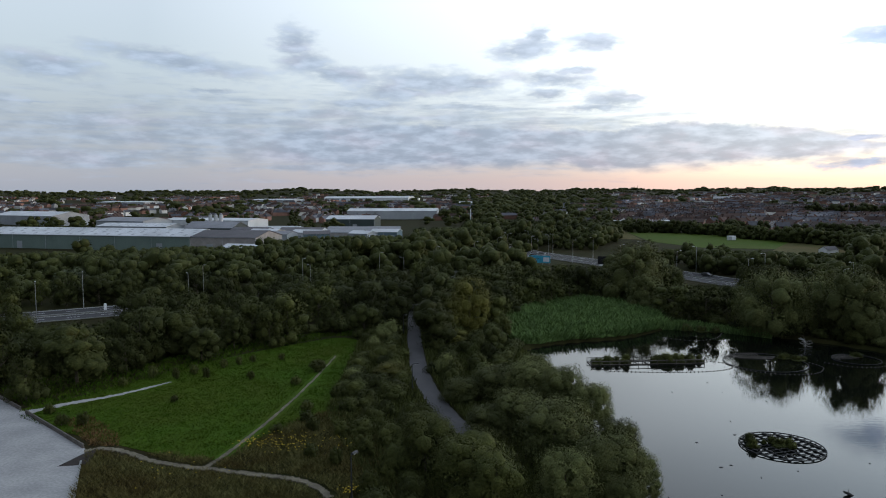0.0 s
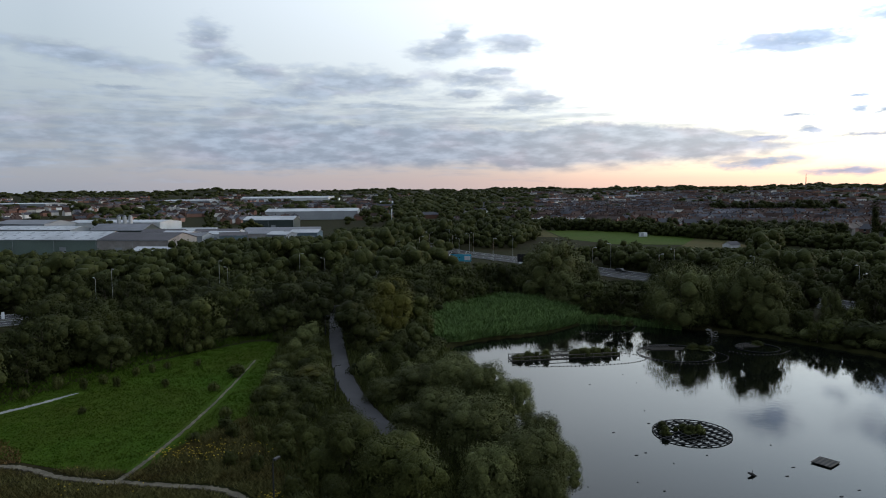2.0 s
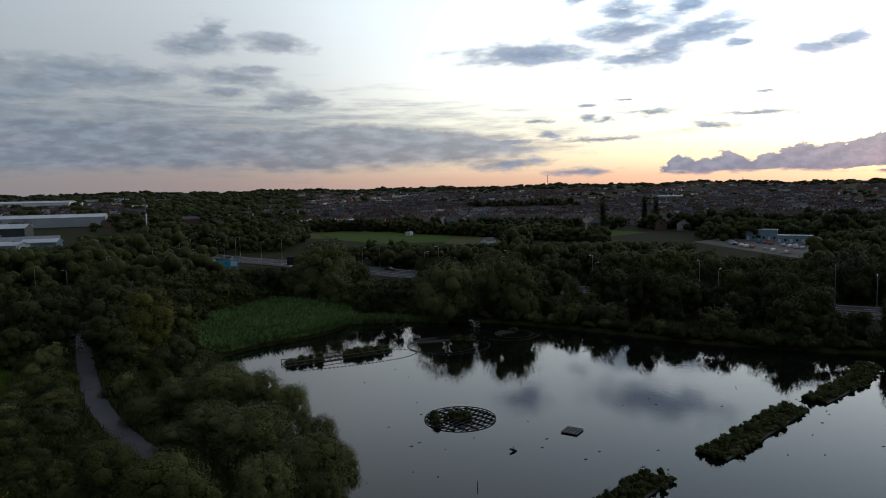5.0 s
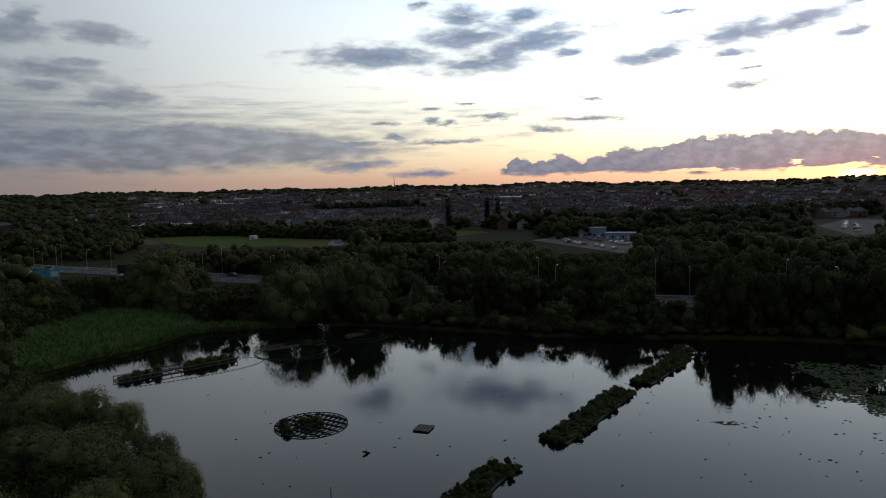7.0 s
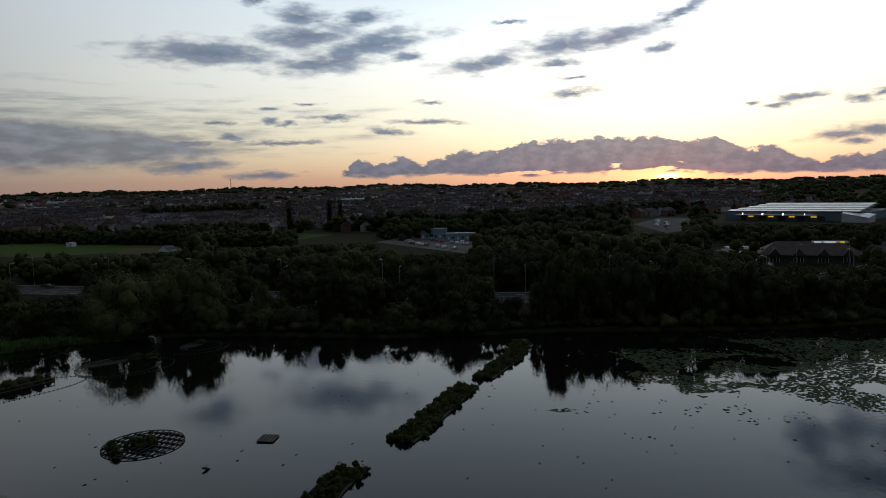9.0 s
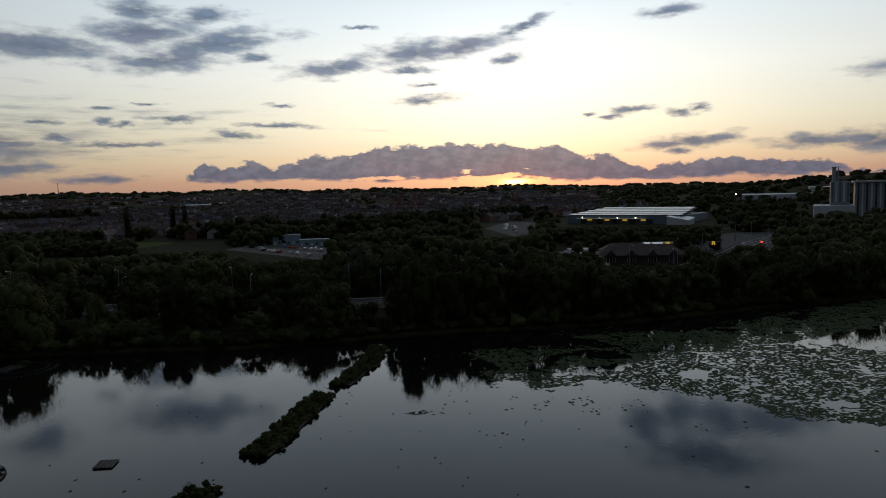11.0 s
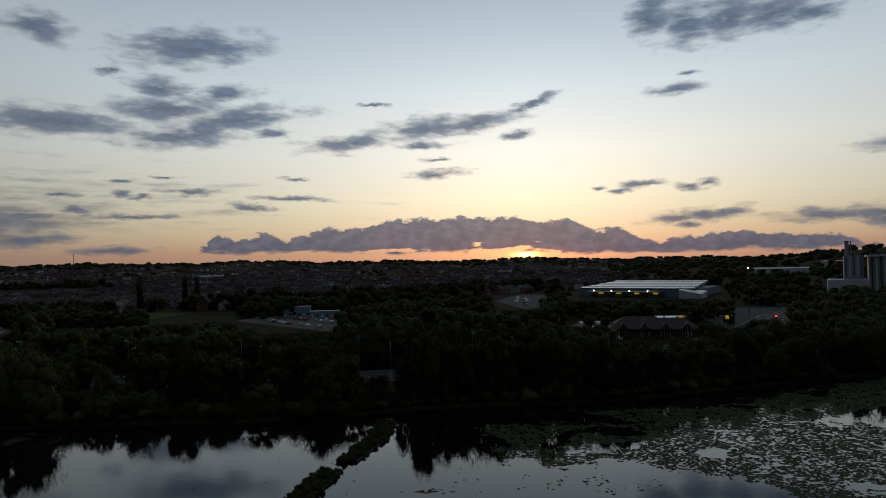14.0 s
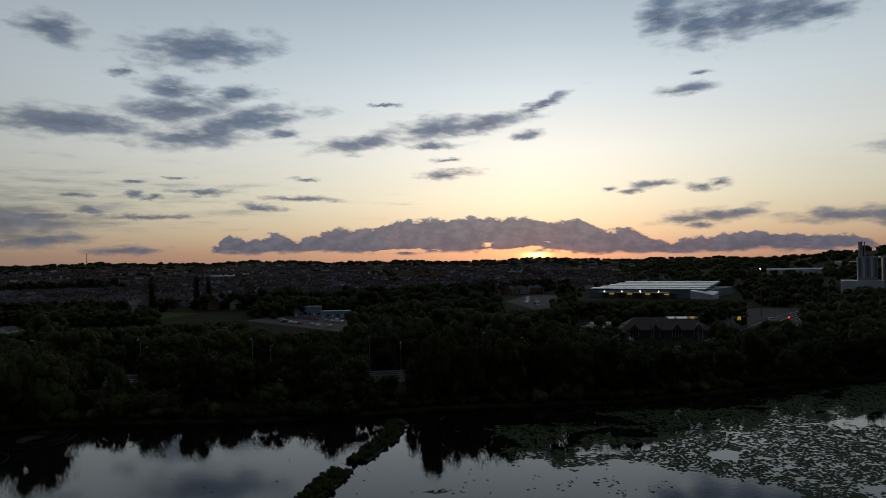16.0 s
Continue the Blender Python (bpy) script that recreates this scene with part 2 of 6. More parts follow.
    light = mix(1.0, mix(1.0, light, rosy, "MULTIPLY"), warm, "MULTIPLY")
    shade = mix(dense, mix(1.0, light, (1.1, 1.05, 1.0, 1), "MULTIPLY"), light)
    colour = mix(cover, lit, shade)
    colour = glow(2.4, 0.36, 0.48, (1.1, .27, .02, 1), colour)
    colour = glow(0.75, 0.20, 0.50, (9.0, 5.5, 1.4, 1), colour)
    ground = mix(step(el, -1.5, -0.2), (.03, .032, .03, 1), colour)

    bg = N.new("ShaderNodeBackground")
    L.new(ground, bg.inputs[0])
    bg.inputs[1].default_value = 1.0
    out = N.new("ShaderNodeOutputWorld")
    L.new(bg.outputs[0], out.inputs[0])


build_world()

sun = new("sun", bpy.data.lights.new("sun", "SUN"))
sun.data.energy, sun.data.angle, sun.data.color = 0.22, radians(3), (1.0, 0.55, 0.28)
sun.matrix_world = look((math.sin(radians(SUN_AZ)) * 3000, math.cos(radians(SUN_AZ)) * 3000, 3000 * math.tan(radians(1.6))), (0, 0, 0))

# ---- materials ----
def surface(name, base, rough=0.85, dark=0.6, scale=1.0, fine=12.0, bump=0.2, dist=0.05, metal=0.0, per_object=0.0, per_island=0.0, tint=None, emit=None, power=0.0, spec=0.3):
    """base: linear colour; dark: how far stains go down; scale, fine: stains and grain per metre; tint: the colour that patches lean to."""
    mt = bpy.data.materials.new(name)
    mt.use_nodes = True
    nt = mt.node_tree
    N, L = nt.nodes, nt.links
    b = N["Principled BSDF"]
    b.inputs["Roughness"].default_value, b.inputs["Metallic"].default_value = rough, metal
    b.inputs["Specular IOR Level"].default_value = spec
    where = N.new("ShaderNodeTexCoord").outputs["Object"]
    if scale < 0.4 or per_object == 0:
        where = N.new("ShaderNodeNewGeometry").outputs["Position"]

    def noise_of(sc, detail=4.0):
        n = N.new("ShaderNodeTexNoise")
        L.new(where, n.inputs["Vector"])
        n.inputs["Scale"].default_value, n.inputs["Detail"].default_value = sc, detail
        return n.outputs[0]

    def span(v, a, b_, lo, hi):
        n = N.new("ShaderNodeMapRange")
        n.inputs[1].default_value, n.inputs[2].default_value, n.inputs[3].default_value, n.inputs[4].default_value = a, b_, lo, hi
        L.new(v, n.inputs[0])
        return n.outputs[0]

    def mixed(f, a, c, kind):
        n = N.new("ShaderNodeMix")
        n.data_type, n.blend_type = "RGBA", kind
        for sock, v in ((n.inputs[0], f), (n.inputs[6], a), (n.inputs[7], c)):
            if isinstance(v, bpy.types.NodeSocket):
                L.new(v, sock)
            else:
                sock.default_value = v
        return n.outputs[2]

    big, small = noise_of(scale), noise_of(fine)
    col = mixed(span(big, .35, .68, 0, 1), (*base, 1), (*(tint or [c * dark for c in base]), 1), "MIX")
    grey = span(small, .3, .7, 1.0 - (1 - dark) * .6, 1.0 + (1 - dark) * .4)
    col = mixed(1.0, col, grey, "MULTIPLY")
    for wish, sock in ((per_object, ("ShaderNodeObjectInfo", "Random")), (per_island, ("ShaderNodeNewGeometry", "Random Per Island"))):
        if wish:
            col = mixed(1.0, col, span(N.new(sock[0]).outputs[sock[1]], 0, 1, 1 - wish, 1 + wish), "MULTIPLY")
    L.new(col, b.inputs["Base Color"])
    if bump:
        n = N.new("ShaderNodeBump")
        n.inputs["Strength"].default_value, n.inputs["Distance"].default_value = bump, dist
        L.new(small, n.inputs["Height"])
        L.new(n.outputs[0], b.inputs["Normal"])
    if emit:
        b.inputs["Emission Color"].default_value = (*emit, 1)
        b.inputs["Emission Strength"].default_value = power
    return mt


def leaves(name, base, tint):
    mt = surface(name, base, rough=0.7, dark=.42, scale=.35, fine=3.6, bump=.9, dist=.22, per_object=.36, per_island=.10, tint=tint, spec=.05)
    return mt


LEAF = [leaves("leaves_dark_green", (.042, .047, .014), (.031, .036, .012)), leaves("leaves_grey_green", (.108, .114, .040), (.080, .090, .032)),
        leaves("leaves_olive", (.125, .118, .028), (.092, .092, .024)), leaves("leaves_fresh_green", (.062, .067, .019), (.045, .052, .016)),
        leaves("leaves_silver", (.088, .100, .056), (.062, .074, .040))]
BARK = surface("bark", (.10, .08, .06), .9, .5, 1.5, 14, .5, .03)
SCRUB = surface("scrub_ground", (.022, .024, .007), .95, .5, .03, .6, .4, .2, tint=(.028, .023, .009), spec=.04)
TURF = surface("meadow_turf", (.042, .086, .007), .95, .55, .06, 2.2, .6, .15, tint=(.050, .064, .007), spec=.04)
HERB = surface("tall_herbs", (.110, .104, .036), .95, .6, .2, 3.0, .6, .2, tint=(.082, .064, .022), per_island=.5, spec=.04)
GRASS = surface("grass_tuft", (.042, .083, .007), .9, .6, .2, 3.0, 0, tint=(.044, .066, .007), per_island=.22, spec=.04)
REED = surface("reed_leaves", (.112, .172, .054), .8, .65, .12, 2.0, 0, tint=(.082, .132, .040), per_island=.5, spec=.05)
RUSSET = surface("dry_grass", (.150, .085, .040), .95, .6, .3, 3.0, 0, tint=(.10, .075, .025), per_island=.4, spec=.04)
FLOWER = surface("yellow_flowers", (.50, .36, .02), .8, .6, .5, 5, 0, per_island=.3)
TRODDEN = surface("trodden_earth", (.17, .145, .10), .95, .5, .6, 4.0, .4, .04)
GRAVEL = surface("pale_gravel", (.33, .32, .31), .95, .7, .22, 3.0, .3, .02, tint=(.25, .245, .24))
ASPHALT = surface("asphalt", (.060, .058, .060), .85, .7, .12, 6.0, .3, .01, spec=.12)
TARMAC = surface("path_tarmac", (.072, .068, .068), .9, .75, .25, 5.0, .3, .01)
PAINT = surface("road_paint", (.62, .62, .60), .7, .7, .6, 8.0, .1, .005)
KERB = surface("kerb_concrete", (.30, .30, .29), .9, .7, .8, 6.0, .2, .01)
TIMBER = surface("weathered_timber", (.13, .115, .10), .9, .6, .8, 9.0, .4, .01, per_object=.2)
BLACKWOOD = surface("wet_black_timber", (.030, .029, .028), .7, .6, .8, 7.0, .4, .01, per_object=.2)
STEEL = surface("galvanised_steel", (.36, .37, .38), .45, .8, 1.0, 9.0, .05, .002, metal=.7)
DARKSTEEL = surface("dark_painted_steel", (.035, .036, .038), .5, .7, 1.0, 9.0, .05, .002)
LENS = surface("lamp_glass", (.6, .6, .58), .2, .9, 2.0, 9.0, 0)

# ---- mesh helpers ----
class Mesh:
    """Gathers faces for one mesh."""

    def __init__(self):
        self.v, self.f = [], []

    def add(self, verts, faces, at=None):
        k = len(self.v)
        self.v += [tuple(at @ Vector(p)) for p in verts] if at else list(verts)
        self.f += [tuple(i + k for i in f) for f in faces]
        return self

    def box(self, x0, x1, y0, y1, z0, z1, at=None, cut=0.0):
        """A box with its upper edges bevelled by cut."""
        c = cut
        v = [(x0, y0, z0), (x1, y0, z0), (x1, y1, z0), (x0, y1, z0)]
        f = [(3, 2, 1, 0)]
        rings = [(0, z1 - c), (c, z1)] if c else [(0, z1)]
        for s, z in rings:
            v += [(x0 + s, y0 + s, z), (x1 - s, y0 + s, z), (x1 - s, y1 - s, z), (x0 + s, y1 - s, z)]
        for r in range(len(rings)):
            b = 4 * r
            f += [(b + i, b + (i + 1) % 4, b + 4 + (i + 1) % 4, b + 4 + i) for i in range(4)]
        b = 4 * len(rings)
        f.append((b, b + 1, b + 2, b + 3))
        return self.add(v, f, at)

    def tube(self, path, radii, sides=6):
        """A round bar along a path, open to bends, with closed ends."""
        k0 = len(self.v)
        pts = [Vector(p) for p in path]
        for i, p in enumerate(pts):
            d = (pts[min(i + 1, len(pts) - 1)] - pts[max(i - 1, 0)]).normalized()
            a = d.cross(Vector((0, 0, 1)) if abs(d.z) < .9 else Vector((1, 0, 0))).normalized()
            b = d.cross(a)
            r = radii[i] if isinstance(radii, (list, tuple)) else radii
            self.v += [tuple(p + r * (math.cos(2 * PI * j / sides) * a + math.sin(2 * PI * j / sides) * b)) for j in range(sides)]
        for i in range(len(pts) - 1):
            for j in range(sides):
                q = k0 + i * sides
                self.f.append((q + j, q + (j + 1) % sides, q + sides + (j + 1) % sides, q + sides + j))
        self.f.append(tuple(k0 + j for j in range(sides - 1, -1, -1)))
        self.f.append(tuple(k0 + (len(pts) - 1) * sides + j for j in range(sides)))
        return self

    def ball(self, c, r, su=8, sv=5, rough=0.0, rng=None):
        k0 = len(self.v)
        rx, ry, rz = r if isinstance(r, (list, tuple)) else (r, r, r)
        self.v.append((c[0], c[1], c[2] + rz))
        for i in range(1, sv):
            for j in range(su):
                a, b = PI * i / sv, 2 * PI * j / su
                s = 1 + (rng.uniform(-rough, rough) if rng else 0)
                self.v.append((c[0] + rx * s * math.sin(a) * math.cos(b), c[1] + ry * s * math.sin(a) * math.sin(b), c[2] + rz * s * math.cos(a)))
        self.v.append((c[0], c[1], c[2] - rz))
        for j in range(su):
            self.f.append((k0, k0 + 1 + j, k0 + 1 + (j + 1) % su))
            for i in range(sv - 2):
                q = k0 + 1 + i * su
                self.f.append((q + j, q + su + j, q + su + (j + 1) % su, q + (j + 1) % su))
            q = k0 + 1 + (sv - 2) * su
            self.f.append((q + j, len(self.v) - 1, q + (j + 1) % su))
        return self

    def mesh(self, name, material, smooth=False):
        me = bpy.data.meshes.new(name)
        me.from_pydata(self.v, [], self.f)
        me.materials.append(material)
        if smooth:
            me.shade_smooth()
        me.update()
        return me


def part(name, me, material, parent, label="", smooth=False):
    """Links a gathered mesh as one part of a thing."""
    ob = new(name, me.mesh(name, material, smooth) if isinstance(me, Mesh) else me)
    ob.parent = parent
    return tagged(ob, label)


def thing(name, at, label, category, group="", kind=""):
    ob = new(name)
    ob.matrix_basis = at
    return tagged(ob, label, category, group, kind)


def structure(name, me, material, label, category, kind="structure", smooth=False):
    return tagged(new(name, me.mesh(name, material, smooth) if isinstance(me, Mesh) else me), label, category, "", kind)


def spline(points, steps=6, closed=False):
    """A smooth line through points."""
    p = [Vector((*q, 0)[:3]) for q in points]
    n, out = len(p), []
    for i in range(n if closed else n - 1):
        a, b, c, d = (p[(i + k) % n] if closed else p[min(max(i + k, 0), n - 1)] for k in (-1, 0, 1, 2))
        for s in range(steps):
            u = s / steps
            out.append(.5 * (2 * b + (c - a) * u + (2 * a - 5 * b + 4 * c - d) * u * u + (3 * b - a - 3 * c + d) * u ** 3))
    return out if closed else out + [p[-1]]


def inside(xs, ys, poly):
    """Which points lie in a polygon."""
    hit = np.zeros(np.shape(xs), bool)
    n = len(poly)
    for i in range(n):
        (x0, y0), (x1, y1) = poly[i][:2], poly[(i + 1) % n][:2]
        if y0 != y1:
            hit ^= ((y0 > ys) != (y1 > ys)) & (xs < (x1 - x0) * (ys - y0) / (y1 - y0) + x0)
    return hit


def away_from(xs, ys, poly, closed=True):
    """Distance from points to a line."""
    best = np.full(np.shape(xs), 1e9)
    for i in range(len(poly) if closed else len(poly) - 1):
        (x0, y0), (x1, y1) = poly[i][:2], poly[(i + 1) % len(poly)][:2]
        dx, dy = x1 - x0, y1 - y0
        u = np.clip(((xs - x0) * dx + (ys - y0) * dy) / (dx * dx + dy * dy + 1e-9), 0, 1)
        best = np.minimum(best, np.hypot(xs - x0 - u * dx, ys - y0 - u * dy))
    return best


# ---- the land ----
LEVEL = 0.6
POND = spline([(15, 134), (19, 141), (27, 146), (40, 150), (52, 160), (58, 166), (66, 158), (84, 141), (98, 118), (110, 97), (134, 70), (155, 39), (178, 17), (210, -14), (240, -60),
               (190, -90), (120, -40), (78, -8), (44, 16), (22, 36), (15, 55), (18, 75), (21, 98), (19, 118)], 5, True)


def rise(x, y):
    """The height of the land: level near the water, rolling up to the skyline."""
    d, a = np.hypot(x, y), np.degrees(np.arctan2(x, y))
    far = np.clip((d - 650) / 3650, 0, 1.15)
    hill = 50 * far ** 1.15 * (1 - .5 * np.clip((a - 46) / 24, 0, 1) * np.clip((128 - a) / 24, 0, 1))
    bumps = (np.sin(a * .55 + 1) * 3.5 + np.sin(a * 1.3 + d * .0013) * 2.2 + np.sin(a * 2.7 + 2) * 1.3) * far ** 1.5
    wood = 22 * np.exp(-((a + 12) / 5.5) ** 2 - ((d - 3300) / 600) ** 2)
    knoll = 14 * np.exp(-((a - 48) / 4) ** 2 - ((d - 3400) / 500) ** 2) + 18 * np.exp(-((a - 70) / 5) ** 2 - ((d - 4200) / 500) ** 2)
    east = 44 * np.exp(-((a - 100) / 13) ** 2 - ((d - 1750) / 520) ** 2)
    return LEVEL + hill + bumps + wood + knoll + east


def land():
    az = np.concatenate([np.arange(-180, -46, 3.0), np.arange(-46, 112, 0.4), np.arange(112, 180, 3.0)])
    rad = np.concatenate([np.arange(4, 60, 4.0), np.arange(60, 220, 2.0), np.geomspace(222, 4900, 80)])
    A, Rr = np.meshgrid(np.radians(az), rad)
    X, Y = Rr * np.sin(A), Rr * np.cos(A)
    Z = rise(X, Y)
    wet = inside(X, Y, POND)
    dist = away_from(X, Y, POND)
    Z = np.where(wet, LEVEL - 1.6 * np.clip((dist + .4) / 2.0, 0, 1) - .4, Z)
    na, nr = len(az), len(rad)
    v = np.stack([X, Y, Z], -1).reshape(-1, 3).tolist()
    f = [(i * na + j, i * na + (j + 1) % na, (i + 1) * na + (j + 1) % na, (i + 1) * na + j) for i in range(nr - 1) for j in range(na)]
    c = len(v)
    v.append([0, 0, LEVEL])
    f += [(c, (j + 1) % na, j) for j in range(na)]
    g = Mesh()
    g.v, g.f = v, [q[::-1] for q in f]
    return g


def sheet(poly, z, rim=0.0):
    """A flat patch with a turned-down rim."""
    g = Mesh()
    n = len(poly)
    g.add([(p[0], p[1], z) for p in poly] + [(p[0], p[1], z - .5) for p in poly], [tuple(range(n))] + [(i, n + i, n + (i + 1) % n, (i + 1) % n) for i in range(n)])
    return g


def ribbon(line, width, z, wob=0.0, rng=None, thick=.4):
    """A strip of ground along a line; width may be a pair, from start to end."""
    g, n = Mesh(), len(line)
    w0, w1 = width if isinstance(width, (list, tuple)) else (width, width)
    rows = []
    for i, p in enumerate(line):
        d = (line[min(i + 1, n - 1)] - line[max(i - 1, 0)]).normalized()
        s = Vector((-d.y, d.x, 0))
        w = (w0 + (w1 - w0) * i / (n - 1)) / 2
        a, b = (w * (1 + (rng.uniform(-wob, wob) if rng else 0)) for _ in (0, 1))
        rows.append((p + s * a, p - s * b))
    for z_ in (z, z - thick):
        g.v += [(q.x, q.y, z_) for r in rows for q in r]
    k = 2 * n
    for i in range(n - 1):
        a = 2 * i
        g.f += [(a + 1, a + 3, a + 2, a), (a, a + 2, k + a + 2, k + a), (a + 3, a + 1, k + a + 1, k + a + 3)]
    return g


def shifted(line, off):
    """The line moved sideways."""
    n, out = len(line), []
    for i, p in enumerate(line):
        d = (line[min(i + 1, n - 1)] - line[max(i - 1, 0)]).normalized()
        out.append(p + Vector((-d.y, d.x, 0)) * off)
    return out


def along(line, gap, first=0.0):
    """Places and headings at even steps along a line."""
    out, need = [], first
    for p, q in zip(line, line[1:]):
        seg = (q - p).length
        while need <= seg:
            out.append((p + (q - p) * need / seg, math.degrees(math.atan2(q.y - p.y, q.x - p.x))))
            need += gap
        need -= seg
    return out


structure("ground", land(), SCRUB, "dark scrubby grassland rolling out to the horizon", "ground", smooth=True)


def water_material():
    mt = bpy.data.materials.new("pond_water")
    mt.use_nodes = True
    N, L = mt.node_tree.nodes, mt.node_tree.links
    b = N["Principled BSDF"]
    b.inputs["Base Color"].default_value = (.003, .004, .003, 1)
    b.inputs["Roughness"].default_value, b.inputs["IOR"].default_value = .045, 1.33
    where = N.new("ShaderNodeNewGeometry").outputs["Position"]
    heights = []
    for sc, stretch in ((.9, (1, 1.6, 1)), (.13, (1, 1, 1))):
        mp = N.new("ShaderNodeMapping")
        mp.inputs["Scale"].default_value = stretch
        L.new(where, mp.inputs[0])
        n = N.new("ShaderNodeTexNoise")
        n.inputs["Scale"].default_value, n.inputs["Detail"].default_value = sc, 3
        L.new(mp.outputs[0], n.inputs["Vector"])
        heights.append(n.outputs[0])
    ml = N.new("ShaderNodeMath")
    ml.operation = "MULTIPLY"
    L.new(heights[0], ml.inputs[0]), L.new(heights[1], ml.inputs[1])
    bp = N.new("ShaderNodeBump")
    bp.inputs["Strength"].default_value, bp.inputs["Distance"].default_value = .10, .08
    L.new(ml.outputs[0], bp.inputs["Height"])
    L.new(bp.outputs[0], b.inputs["Normal"])
    return mt


WATER = water_material()
g = Mesh()
g.add([(5, -100, 0), (250, -100, 0), (250, 175, 0), (5, 175, 0)], [(0, 1, 2, 3)])
structure("water", g, WATER, "still dark pond mirroring the evening sky", "pond")

# meadow, paths and paving
MEADOW = spline([(-62, 98), (-56, 108), (-46, 126), (-34, 141), (-22, 150), (-16, 140), (-15, 118), (-15, 98), (-22, 91), (-27, 80), (-43, 86)], 5, True)
structure("meadow", sheet(MEADOW, LEVEL + .05), TURF, "mown bright green meadow grass", "meadow")
CAR_PARK = [Vector((-71, 107, 0)), Vector((-61, 98.5, 0)), Vector((-44.5, 83.5, 0)), Vector((-43.5, 80.5, 0)), Vector((-39, 70.5, 0)), Vector((-29, 48, 0)), Vector((-85, 40, 0)), Vector((-110, 95, 0))]
structure("car_park", sheet(CAR_PARK, LEVEL + .08), GRAVEL, "pale grey gravel car park surface", "car park")
rng = random.Random(4)
for nm, pts, w, zz, lab in (("worn_path", [(-60.8, 98.1), (-56.9, 102.4), (-51.9, 106.6), (-48.0, 111.7), (-46.1, 114.4)], (1.7, .35), .10, "pale gravel footpath through grass"),
                            ("worn_path", [(-44.4, 82.9), (-42.6, 83.7), (-39.7, 82.8), (-34.6, 79.6), (-29.6, 77.7), (-27.7, 77.3), (-23.9, 76.2), (-19.5, 75.0), (-16.5, 74.1), (-13.9, 72.2), (-11.8, 69.4)], (.8, .8), .12, "trodden earth footpath edging the meadow"),
                            ("worn_path", [(-27.7, 77.3), (-26.6, 81.1), (-25.1, 89.3), (-23.6, 100.3), (-22.3, 113.7), (-21.0, 132.7)], (.55, .3), .11, "trodden earth footpath across the meadow")):
    structure(nm, ribbon(spline(pts, 14), w, LEVEL + zz, .45, rng), GRAVEL if w[0] == 1.7 else TRODDEN, lab, "footpath")
FOOTPATH = spline([(-8.5, 196), (-7.8, 182)] + [(-7.3, 171.5), (-6.4, 150.3), (-5.3, 134.6), (-4.3, 121.8), (-2.8, 111.2), (-1.0, 102.2), (0.6, 95.8), (2.2, 91.1), (4.1, 87.1)], 8)
structure("footpath", ribbon(FOOTPATH, 3.0, LEVEL + .09, .06, rng), TARMAC, "narrow grey tarmac footpath between bushes", "footpath")

# ---- plants ----
def fast_mesh(name, verts, quads, material, normals=None):
    """A mesh of quads; normals, one a vertex, round off the shading of leaves."""
    me = bpy.data.meshes.new(name)
    nv, nq = len(verts), len(quads)
    me.vertices.add(nv)
    me.vertices.foreach_set("co", np.asarray(verts, np.float32).ravel())
    me.loops.add(4 * nq)
    me.loops.foreach_set("vertex_index", np.asarray(quads, np.int32).ravel())
    me.polygons.add(nq)
    me.polygons.foreach_set("loop_start", np.arange(0, 4 * nq, 4, dtype=np.int32))
    me.materials.append(material)
    me.update(calc_edges=True)
    if normals is not None:
        me.shade_smooth()
        me.normals_split_custom_set_from_vertices(np.asarray(normals, np.float32))
    return me


def unit(v):
    return v / (np.linalg.norm(v, axis=-1, keepdims=True) + 1e-9)


def rounded_cube(k=3):
    """A ball of quads."""
    verts, quads = [], []
    for ax in range(3):
        for s in (-1, 1):
            b = len(verts)
            for i in range(k + 1):
                for j in range(k + 1):
                    p = [0, 0, 0]
                    p[ax], p[(ax + 1) % 3], p[(ax + 2) % 3] = s, math.tan((2 * i / k - 1) * PI / 4), math.tan((2 * j / k - 1) * PI / 4)
                    verts.append(p)
            for i in range(k):
                for j in range(k):
                    q = [b + i * (k + 1) + j, b + (i + 1) * (k + 1) + j, b + (i + 1) * (k + 1) + j + 1, b + i * (k + 1) + j + 1]
                    quads.append(q if s > 0 else q[::-1])
    return unit(np.array(verts, float)), np.array(quads)


BALL, BALL_Q = rounded_cube(3)
BALL2, BALL2_Q = rounded_cube(2)


def lobes(rs, form, R, H, n):
    """The rounded masses of a crown: centres and radii."""
    out = []
    for i in range(n):
        a, u = rs.uniform(0, 2 * PI), rs.uniform()
        if form == "round":
            z = H * (.16 + .68 * u)
            reach = R * .66 * math.sqrt(max(.05, 1 - ((z / H - .5) / .52) ** 2)) * math.sqrt(rs.uniform(.1, 1))
            r = R * rs.uniform(.30, .46)
        elif form == "willow":
            z = H * (.12 + .72 * u)
            reach = R * .72 * math.sqrt(max(.05, 1 - (max(z / H - .25, 0) / .72) ** 2)) * math.sqrt(rs.uniform(.15, 1))
            r = R * rs.uniform(.19, .36)
        elif form == "poplar":
            z = H * (.08 + .86 * i / n)
            reach = R * .35 * rs.uniform(0, 1)
            r = R * (.75 - .45 * abs(i / n - .4))
        else:
            z = H * (.15 + .5 * u)
            reach = R * .7 * math.sqrt(rs.uniform(0, 1)) * (1.1 - u * .7)
            r = R * rs.uniform(.28, .48)
        zr = r * {"poplar": 2.2, "willow": 1.05}.get(form, .9)
        z = min(z, H - zr * .9)
        out.append((reach * math.cos(a), reach * math.sin(a), max(z, zr * .5), r, r * rs.uniform(.85, 1.15), zr))
    return np.array(out)


